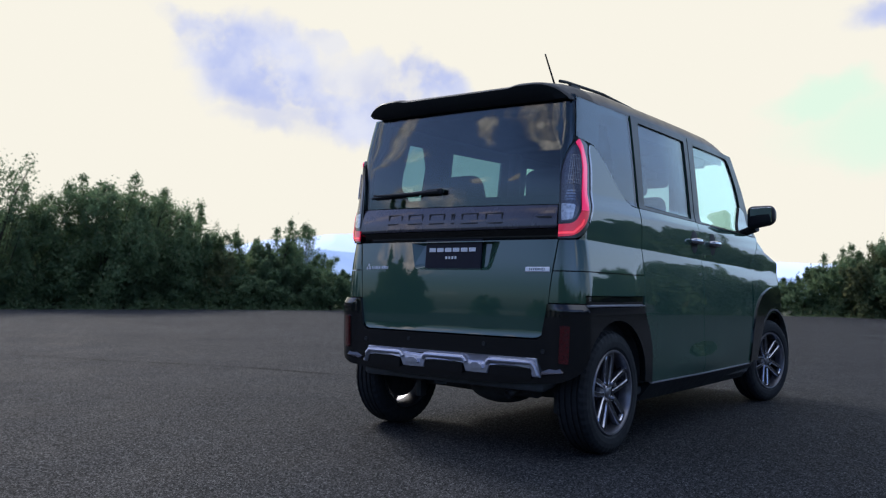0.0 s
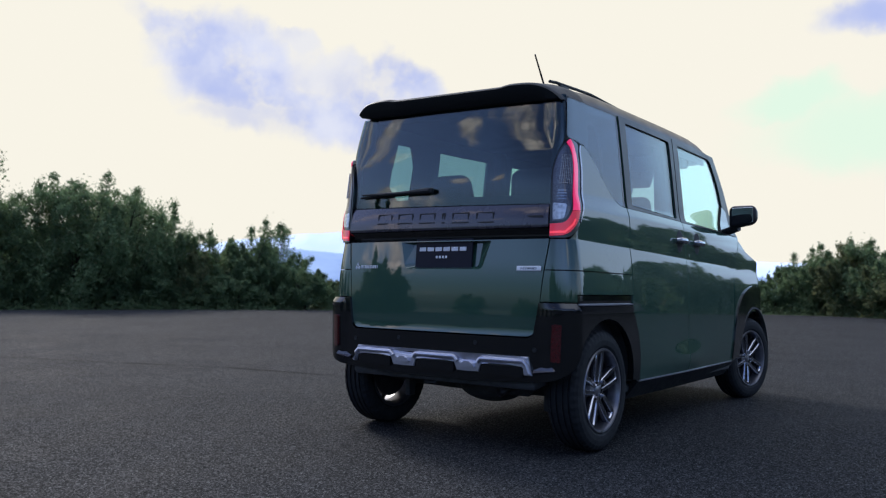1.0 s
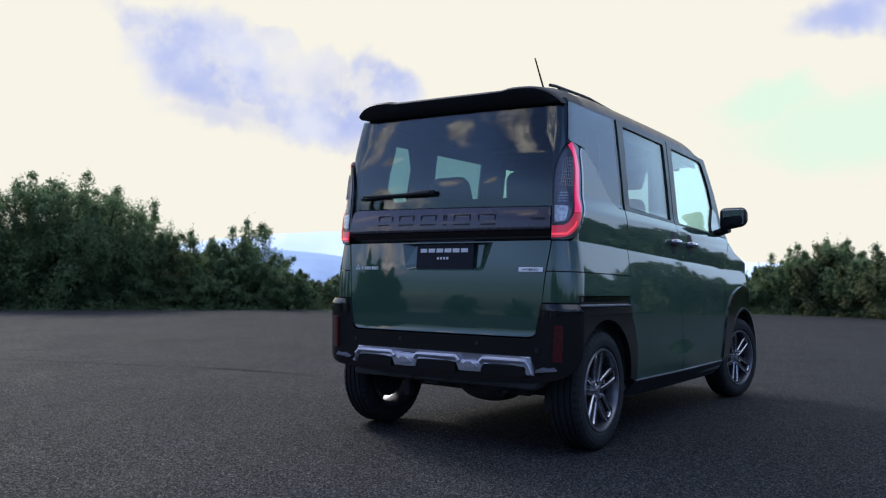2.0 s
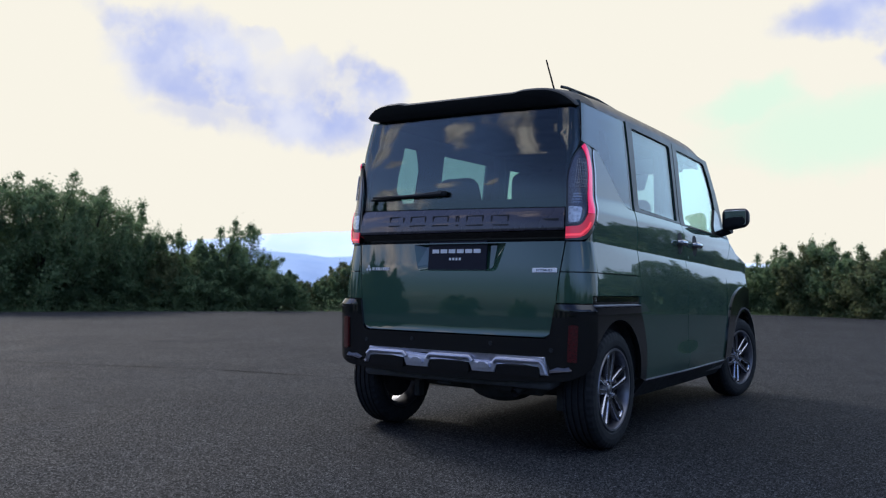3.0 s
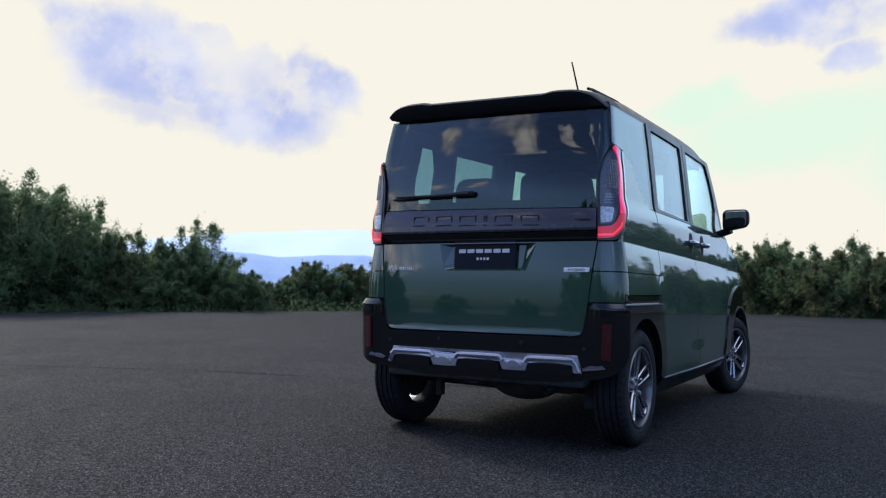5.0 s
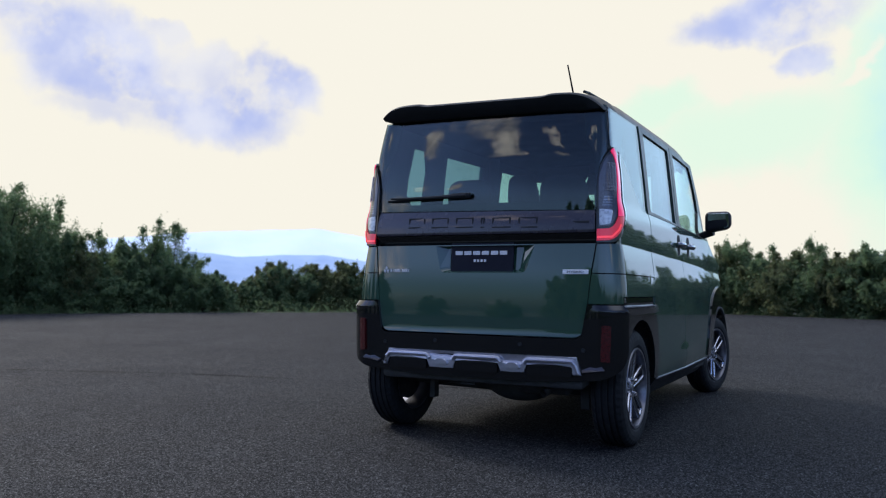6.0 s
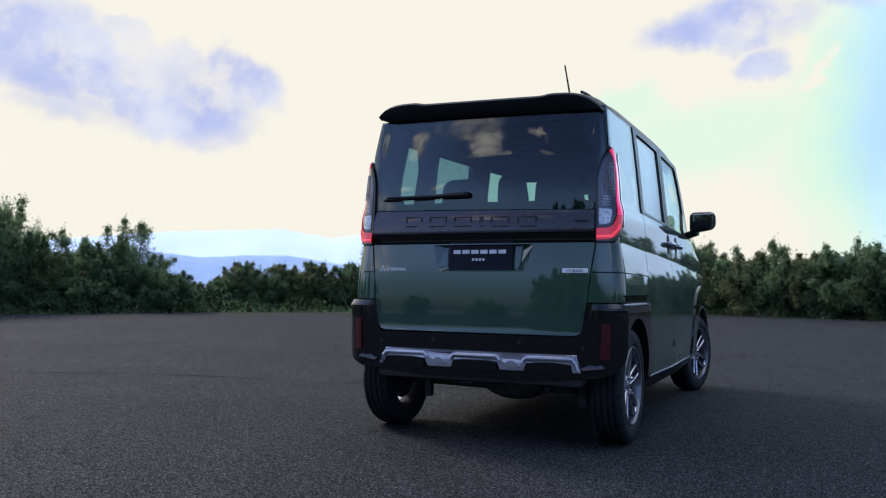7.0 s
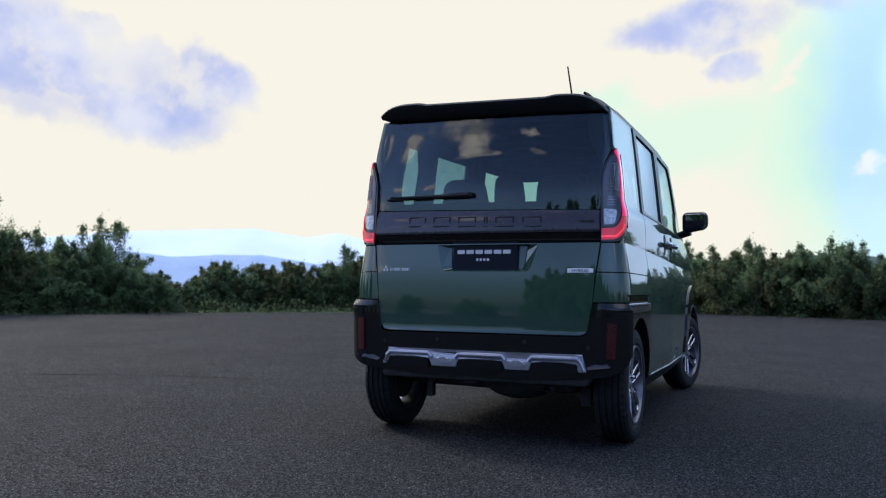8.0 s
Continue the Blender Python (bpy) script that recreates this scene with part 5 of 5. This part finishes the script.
def spoiler():
    bm = bmesh.new()
    n = 96
    rows = []
    for i in range(n + 1):
        s = math.sin(math.pi / 2 * (-1 + 2 * i / n)) * 0.35 + (-1 + 2 * i / n) * 0.65
        k = abs(s)
        x = 0.004 + s * 0.618
        pod = 0.010 / (1 + math.exp((0.56 - k) / 0.018))
        top = 1.721 - 0.0125 * s + pod - (0.078 if s > 0 else 0.044) * max(0.0, (k - 0.68) / 0.32) ** 3
        low = min(1.650 - 0.013 * s + (0.014 * k ** 8 if s < 0 else 0.0), top - 0.010)
        glass = min(tail_y(x, 1.645), -0.17)
        lip_y = min(-0.362 + (0.095 if s > 0 else 0.065) * k ** 6, glass - 0.03)
        crest = max(roof_at(x, -0.05)[2] + 0.006, low + 0.02)
        sec = [(-0.05, crest), (-0.16, (crest + top + 0.020) / 2), (lip_y + 0.05, top + 0.006), (lip_y + 0.022, top + 0.001), (lip_y + 0.008, top - 0.004), (lip_y, top - 0.012), (lip_y + 0.006, top - 0.5 * min(0.05, top - low)), (glass - 0.020, low + 0.004),
               (glass - 0.008, low), (glass + 0.012, low + 0.003), (-0.05, low + 0.008)]
        rows.append([bm.verts.new((x, y, z)) for y, z in sec])
    for a, b in zip(rows, rows[1:]):
        m = len(a)
        for i in range(m):
            bm.faces.new((a[i], b[i], b[(i + 1) % m], a[(i + 1) % m]))
    bm.faces.new(rows[0])
    bm.faces.new(rows[-1][::-1])
    part("roof_spoiler", bm, MATT_BLACK, car, "black roof spoiler", True)


spoiler()


def roof_rails():
    for side in (1, -1):
        bm = bmesh.new()
        pts = []
        for i in range(25):
            t = i / 24
            y = -0.125 + 1.52 * t
            x = 0.472 - 0.03 * max(0, y - 0.9) ** 2
            end = max(0.0, (abs(t - 0.5) - 0.46) / 0.04)
            pts.append((side * x, y, float(np.interp(y, (-0.1, 0.3, 0.63, 1.4), (1.774, 1.790, 1.776, 1.728))) - 0.006 * end))
        add_tube(bm, pts, 0.008, 8)
        for y in (0.02,):
            z = roof_at(0.472, y)[2]
            add_box(bm, (0.016, 0.10, 0.035), pose(side * 0.470, y, z + 0.008), 0.007)
        part("roof_rail", bm, MATT_BLACK, car, "black roof rail", True)


roof_rails()


def aerial():
    bm = bmesh.new()
    add_tube(bm, [(0.376, 0.015, 1.760), (0.376, -0.012, 1.788), (0.378, -0.109, 1.919)], [0.012, 0.005, 0.0038], 8)
    part("aerial", bm, MATT_BLACK, car, "thin black rod aerial", True)


aerial()


# windscreen, bonnet, nose
def screen(u, v):
    x, t = u, v
    y = 2.53 - 0.62 * t - 0.20 * (x / 0.62) ** 2
    return (x * (1 - 0.03 * t), y, 1.12 + 0.565 * t)


panel("windscreen", [rounded([(-0.62, 0.02), (0.62, 0.02), (0.62, 0.98), (-0.62, 0.98)], 0.05)], screen, (FRONT_GLASS, FRONT_GLASS, GLOSS_BLACK), car, 0.005, steps(-0.6, 0.6, 0.08), steps(0, 1, 0.1), "clear green-tinted windscreen").data.flip_normals()


def bonnet(u, v):
    k = abs(u) / 0.66
    return (u, v - 0.12 * k ** 3 * max(0, (v - 2.3) / 0.6), 1.12 - 0.17 * max(0, (v - 2.2) / 0.7) ** 1.5 - 0.05 * k ** 4)


panel("bonnet", [rounded([(-0.62, 2.20), (0.62, 2.20), (0.60, 2.85), (0.40, 2.93), (-0.40, 2.93), (-0.60, 2.85)], 0.05)], bonnet, BODY, car, 0.02, steps(-0.6, 0.6, 0.1), steps(2.2, 2.9, 0.1), "green painted bonnet")
UF2 = U_FRONT + LF
sheet("front_bumper", [[(3.985, 0.22), (3.985, 0.60), (UF2 - 0.14, 0.62), (UF2 - 0.14, 0.90), (UF2 + 0.40, 0.91), (UF2 + 0.40, 0.22)]], BLACK, off=0.004, thick=0.03, label="gloss black front bumper")
sheet("front_bumper", [[(3.985, 0.22), (3.985, 0.60), (UF2 - 0.14, 0.62), (UF2 - 0.14, 0.90), (UF2 + 0.40, 0.91), (UF2 + 0.40, 0.22)]], BLACK, off=0.004, thick=0.03, label="gloss black front bumper", side=-1)


# door mirrors
def door_mirror(side):
    base = Vector((side * 0.780, 2.000, 1.257))
    bm = bmesh.new()
    r = bmesh.ops.create_cube(bm, size=1.0, matrix=Matrix.Translation(base) @ Matrix.Rotation(radians(-6 * side), 4, "Z") @ Matrix.Diagonal((0.200, 0.115, 0.172, 1)))
    for v in bm.verts:
        if v.co.y > base.y:
            v.co.x = base.x + (v.co.x - base.x) * 0.72
            v.co.z = base.z + (v.co.z - base.z) * 0.72
        if (v.co.x - base.x) * side > 0:
            v.co.z = base.z + (v.co.z - base.z) * 0.80 + 0.014
    bmesh.ops.bevel(bm, geom=bm.edges[:], offset=0.040, segments=6, profile=0.5, affect="EDGES")
    m = part("door_mirror", bm, ROOF_BLACK, car, "satin black door mirror", True)
    bm = bmesh.new()
    add_box(bm, (0.142, 0.004, 0.116), Matrix.Translation(base + Vector((0, -0.0555, 0.004))) @ Matrix.Rotation(radians(-6 * side), 4, "Z") @ Matrix.Rotation(radians(3), 4, "X"), 0.0015, 1)
    for v in bm.verts:
        if (v.co.x - base.x) * side > 0:
            v.co.z = base.z + (v.co.z - base.z) * 0.84 + 0.010
    part("mirror_glass", bm, MIRROR, m, "mirror glass")
    bm = bmesh.new()
    add_tube(bm, [(side * 0.60, 2.05, 1.165), (side * 0.66, 2.03, 1.170), (side * 0.735, 2.01, 1.195)], [0.030, 0.026, 0.028], 10)
    part("mirror_foot", bm, MATT_BLACK, m, "black mirror foot", True)


for side in (1, -1):
    door_mirror(side)


# wheels
def build_wheel():
    hub = new("wheel")
    bm = bmesh.new()
    hw = 0.082
    prof = [(-hw * 0.80, 0.193), (-hw * 0.98, 0.215), (-hw, 0.240), (-hw * 0.96, 0.264), (-hw * 0.84, 0.281), (-hw * 0.70, 0.288)]
    for gx in (-0.045, -0.016, 0.016, 0.045):
        prof += [(gx - 0.005, 0.290), (gx - 0.004, 0.282), (gx + 0.004, 0.282), (gx + 0.005, 0.290)]
    prof += [(-x, r) for x, r in prof[5::-1]]
    rings = add_lathe(bm, prof, 96)
    n = len(rings)
    for i in (3, 4, 5, n - 4, n - 5, n - 6):
        for k, v in enumerate(rings[i]):
            if k % 2 == 0:
                s = 0.986
                v.co.y, v.co.z = v.co.y * s, v.co.z * s
    for v in bm.verts:
        v.co.y, v.co.z = v.co.y * 0.986, v.co.z * 0.986
    part("tyre", bm, RUBBER, hub, "black treaded rubber tyre", False)
    bm = bmesh.new()
    add_lathe(bm, [(0.074, 0.199), (0.080, 0.196), (0.079, 0.188), (0.066, 0.183), (0.050, 0.180), (0.020, 0.177), (0.020, 0.190)], 72)
    part("rim", bm, RIM, hub, "dark silver alloy rim", True)
    bm = bmesh.new()
    add_lathe(bm, [(0.020, 0.177), (-0.05, 0.172), (-0.074, 0.186), (-0.078, 0.197), (-0.070, 0.199)], 72)
    part("barrel", bm, RIM_DARK, hub, "dark inner barrel", True)
    bm = bmesh.new()
    add_lathe(bm, [(0.010, 0.001), (0.010, 0.138), (-0.03, 0.142), (-0.04, 0.001)], 40)
    part("brake_drum", bm, RIM_DARK, hub, "", True)
    for k in range(5):
        bm = bmesh.new()
        # each twin spoke runs out one side, turns under the lip and comes back, round a dark slot
        run = [(0.019, 0.034), (0.024, 0.070), (0.028, 0.110), (0.031, 0.150), (0.030, 0.170), (0.022, 0.180), (0.0, 0.183)]
        run += [(-c, r) for c, r in run[-2::-1]]
        sec = []
        for i, (c, r) in enumerate(run):
            (c0, r0), (c1, r1) = run[max(i - 1, 0)], run[min(i + 1, len(run) - 1)]
            d = Vector((c1 - c0, r1 - r0)).normalized()
            w = 0.0118 + 0.012 * max(0.0, r - 0.05)
            x = 0.054 + 0.016 * (r - 0.034) / 0.15
            ring = []
            for o, dx in ((-1.2, -0.030), (-1.0, -0.006), (-0.66, 0.0), (0.66, 0.0), (1.0, -0.006), (1.2, -0.030)):
                ring.append(bm.verts.new((x + dx, c + d.y * o * w, min(r - d.x * o * w, 0.194))))
            sec.append(ring)
        for a, b in zip(sec, sec[1:]):
            for i in range(6):
                f = bm.faces.new((a[i], a[(i + 1) % 6], b[(i + 1) % 6], b[i]))
                f.material_index = 1 if i in (1, 3) else 0
        bm.faces.new(sec[0])
        bm.faces.new(sec[-1][::-1])
        bmesh.ops.rotate(bm, cent=(0, 0, 0), matrix=Matrix.Rotation(radians(72 * k + 4), 3, "X"), verts=bm.verts[:])
        part("spoke", bm, (SPOKE, RIM_EDGE), hub, "dark twin alloy spoke with bright edges", True)
    bm = bmesh.new()
    add_lathe(bm, [(0.056, 0.001), (0.056, 0.020), (0.052, 0.027), (0.046, 0.029), (0.040, 0.060), (0.020, 0.066)], 36)
    part("hub_cap", bm, RIM, hub, "round hub cap", True)
    for k in range(4):
        bm = bmesh.new()
        a = radians(45 + 90 * k)
        bmesh.ops.create_cone(bm, cap_ends=True, segments=6, radius1=0.0125, radius2=0.010, depth=0.026, matrix=Matrix.Translation((0.058, 0.047 * math.cos(a), 0.047 * math.sin(a))) @ Matrix.Rotation(radians(90), 4, "Y"))
        part("wheel_nut", bm, CHROME, hub, "chrome wheel nut")
    return hub


wheel = build_wheel()
WHEELS = [(0.630, 0.0, 0, 0), (-0.628, 0.0, 180, 37), (0.600, 2.52, -12, 20), (-0.600, 2.52, 168, 55)]
for i, (x, y, steer, spin) in enumerate(WHEELS):
    m = pose(x, y, 0.286, 0, 0, steer) @ pose(0, 0, 0, spin, 0, 0)
    if i == 0:
        wheel.matrix_basis = m
        w = wheel
    else:
        w = copy_thing(wheel, m)
    w.parent = car
    w["label"] = "black tyre on a dark silver twin-spoke alloy wheel"


# wheel housings and underside
def wheel_house(side, y):
    bm = bmesh.new()
    n = 20
    rows = []
    for i in range(n + 1):
        a = radians(2 + 146 * i / n)
        rows.append([bm.verts.new((side * x, y + 0.352 * math.cos(a), HUB_Z + 0.352 * math.sin(a))) for x in (0.70, 0.46)])
    for a, b in zip(rows, rows[1:]):
        bm.faces.new((a[0], b[0], b[1], a[1]))
    bm.faces.new([r[1] for r in rows])
    ext = bmesh.ops.extrude_face_region(bm, geom=bm.faces[:])
    bmesh.ops.translate(bm, vec=(0, 0, 0.012), verts=[g for g in ext["geom"] if isinstance(g, bmesh.types.BMVert)])
    part("wheel_housing", bm, UNDER, car)


for side in (1, -1):
    wheel_house(side, 0.0)
    wheel_house(side, 2.52)


def underside():
    bm = bmesh.new()
    add_box(bm, (1.30, 1.75, 0.05), Matrix.Translation((0, 1.24, 0.255)), 0.02)
    add_box(bm, (0.95, 3.1, 0.05), Matrix.Translation((0, 1.25, 0.33)), 0.02)
    part("floor_pan", bm, UNDER, car, "black floor pan", True)
    bm = bmesh.new()
    add_box(bm, (1.10, 0.33, 0.05), Matrix.Translation((0, -0.205, 0.345)) @ Matrix.Rotation(radians(8), 4, "X"), 0.02)
    part("rear_valance", bm, UNDER, car, "", True)
    bm = bmesh.new()
    add_tube(bm, [(-0.60, 0.0, 0.285), (-0.40, -0.01, 0.272), (0.0, -0.02, 0.265), (0.40, -0.01, 0.272), (0.60, 0.0, 0.285)], 0.040, 12)
    part("rear_axle", bm, UNDER, car, "black axle tube", True)
    bm = bmesh.new()
    bmesh.ops.create_uvsphere(bm, u_segments=20, v_segments=12, radius=1.0, matrix=Matrix.Translation((0.10, -0.02, 0.272)) @ Matrix.Diagonal((0.19, 0.13, 0.090, 1)))
    part("differential", bm, UNDER, car, "dark rounded axle casing", True)
    bm = bmesh.new()
    add_tube(bm, [(0.14, -0.20, 0.315), (0.20, -0.20, 0.315), (0.42, -0.20, 0.315), (0.46, -0.20, 0.315)], [0.03, 0.066, 0.066, 0.03], 16)
    part("silencer", bm, UNDER, car, "dark exhaust silencer", True)
    bm = bmesh.new()
    add_tube(bm, [(0.40, -0.22, 0.315), (0.37, -0.28, 0.30), (0.345, -0.345, 0.272)], 0.021, 12, False)
    part("exhaust_pipe", bm, STEEL, car, "dull steel tailpipe", True)
    for side in (1, -1):
        bm = bmesh.new()
        add_tube(bm, [(side * 0.47, 0.08, 0.25), (side * 0.47, 0.03, 0.34), (side * 0.46, 0.0, 0.48)], 0.024, 10)
        part("damper", bm, STEEL, car, "", True)
        bm = bmesh.new()
        add_box(bm, (0.07, 0.45, 0.05), Matrix.Translation((side * 0.43, 0.28, 0.262)), 0.015)
        part("trailing_arm", bm, UNDER, car, "", True)
    # a plain ring in place of the spring mount beside the axle
    bm = bmesh.new()
    add_tube(bm, [(-0.373 + 0.020 * math.cos(a), -0.11, 0.280 + 0.020 * math.sin(a)) for a in steps(0, 2 * math.pi, 0.5)], 0.006, 6)
    part("spring_mount_ring", bm, STEEL, car, "small steel ring for the spring mount", True)
    bm = bmesh.new()
    add_box(bm, (0.032, 0.05, 0.13), Matrix.Translation((-0.385, -0.09, 0.240)), 0.004)
    part("hanger_bracket", bm, UNDER, car)
    bm = bmesh.new()
    add_box(bm, (0.05, 0.06, 0.15), Matrix.Translation((0.480, -0.09, 0.250)), 0.006)
    part("hanger_bracket", bm, UNDER, car)
    bm = bmesh.new()
    add_tube(bm, [(-0.42, 0.0, 0.30), (-0.30, 0.02, 0.245), (-0.27, 0.06, 0.238), (-0.24, 0.05, 0.262), (-0.12, 0.02, 0.275)], 0.008, 6)
    part("brake_line", bm, UNDER, car, "thin black brake line", True)
    bm = bmesh.new()
    add_box(bm, (0.10, 0.07, 0.05), Matrix.Translation((-0.03, -0.06, 0.265)), 0.012)
    add_box(bm, (0.16, 0.05, 0.035), Matrix.Translation((-0.20, 0.0, 0.285)) @ Matrix.Rotation(radians(8), 4, "Y"), 0.01)
    part("axle_bracket", bm, UNDER, car, "", True)
    bm = bmesh.new()
    add_tube(bm, [(-0.10, -0.32, 0.330), (-0.10, -0.33, 0.290), (-0.03, -0.33, 0.290), (-0.03, -0.32, 0.330)], 0.007, 6)
    part("exhaust_hook", bm, UNDER, car)


underside()


# inside
def cabin():
    bm = bmesh.new()
    add_box(bm, (1.26, 2.4, 0.04), Matrix.Translation((0, 0.95, 0.40)), 0.01)
    part("cabin_floor", bm, TRIM, car)
    bm = bmesh.new()
    xs = steps(-0.58, 0.58, 0.1)
    ys = steps(-0.22, 1.8, 0.2)
    g = [[bm.verts.new((x, y, 1.655 + 0.045 * (1 - (x / 0.6) ** 2))) for x in xs] for y in ys]
    for a, b in zip(g, g[1:]):
        for i in range(len(xs) - 1):
            bm.faces.new((a[i], b[i], b[i + 1], a[i + 1]))
    part("headlining", bm, TRIM, car)
    bm = bmesh.new()
    add_box(bm, (1.16, 0.42, 0.30), Matrix.Translation((0, 2.10, 0.98)), 0.06, 3)
    part("dashboard", bm, TRIM, car, "dark dashboard", True)
    bm = bmesh.new()
    add_box(bm, (1.00, 0.20, 0.080), Matrix.Translation((0, 1.86, 1.664)), 0.02)
    part("windscreen_header", bm, TRIM, car, "dark header lining above the windscreen", True)
    for side in (1, -1):
        bm = bmesh.new()
        add_box(bm, (0.05, 0.70, 0.75), Matrix.Translation((side * 0.615, 0.02, 0.78)), 0.02)
        part("load_bay_lining", bm, TRIM, car)
        bm = bmesh.new()
        add_tube(bm, [(side * 0.575, 1.06, 0.45), (side * 0.585, 1.06, 1.15), (side * 0.565, 1.06, 1.66)], [0.06, 0.055, 0.05], 8)
        part("pillar_lining", bm, TRIM, car, "", True)


cabin()


def seat(x, y, wide, back_h, head_z, head_w):
    bm = bmesh.new()
    add_box(bm, (wide, 0.50, 0.16), Matrix.Translation((x, y + 0.26, 0.66)), 0.05, 3)
    part("seat_cushion", bm, FABRIC, car, "dark fabric seat cushion", True)
    bm = bmesh.new()
    r = bmesh.ops.create_cube(bm, size=1.0, matrix=Matrix.Translation((x, y - 0.03, 0.66 + back_h / 2)) @ Matrix.Rotation(radians(12), 4, "X") @ Matrix.Diagonal((wide, 0.13, back_h, 1)))
    for v in bm.verts:
        if v.co.z > 0.8:
            v.co.x = x + (v.co.x - x) * 0.80
    bmesh.ops.bevel(bm, geom=bm.edges[:], offset=0.045, segments=4, profile=0.5, affect="EDGES")
    part("seat_back", bm, FABRIC, car, "dark fabric seat back", True)
    bm = bmesh.new()
    r = bmesh.ops.create_cube(bm, size=1.0, matrix=Matrix.Translation((x, y - 0.12, head_z)) @ Matrix.Rotation(radians(10), 4, "X") @ Matrix.Diagonal((head_w, 0.12, 0.22, 1)))
    for v in bm.verts:
        if v.co.z > head_z:
            v.co.x = x + (v.co.x - x) * 0.80
    bmesh.ops.bevel(bm, geom=bm.edges[:], offset=0.058, segments=5, profile=0.5, affect="EDGES")
    part("headrest", bm, FABRIC, car, "dark fabric headrest", True)


for sx in (-0.295, 0.295):
    seat(sx * 0.95, 0.24, 0.54, 0.56, 1.275, 0.30)
    seat(sx * 1.05, 1.10, 0.50, 0.66, 1.42, 0.225)
for sx in (-0.30, 0.30):
    bm = bmesh.new()
    add_box(bm, (0.40, 0.03, 0.13), Matrix.Translation((sx, 1.72, 1.625)) @ Matrix.Rotation(radians(-35), 4, "X"), 0.012)
    part("sun_visor", bm, TRIM, car, "dark sun visor", True)
bm = bmesh.new()
add_box(bm, (0.22, 0.03, 0.065), Matrix.Translation((0, 1.84, 1.56)), 0.014, 3)
part("rear_view_mirror", bm, TRIM, car, "dark interior mirror", True)
# added box that blocks a bright patch of windscreen seen from behind
bm = bmesh.new()
add_box(bm, (0.32, 0.10, 0.17), Matrix.Translation((-0.01, 1.94, 1.575)) @ Matrix.Rotation(radians(-35), 4, "X"), 0.025, 3)
part("gap_block", bm, TRIM, car, "dark block added behind the windscreen to close a bright gap", True)
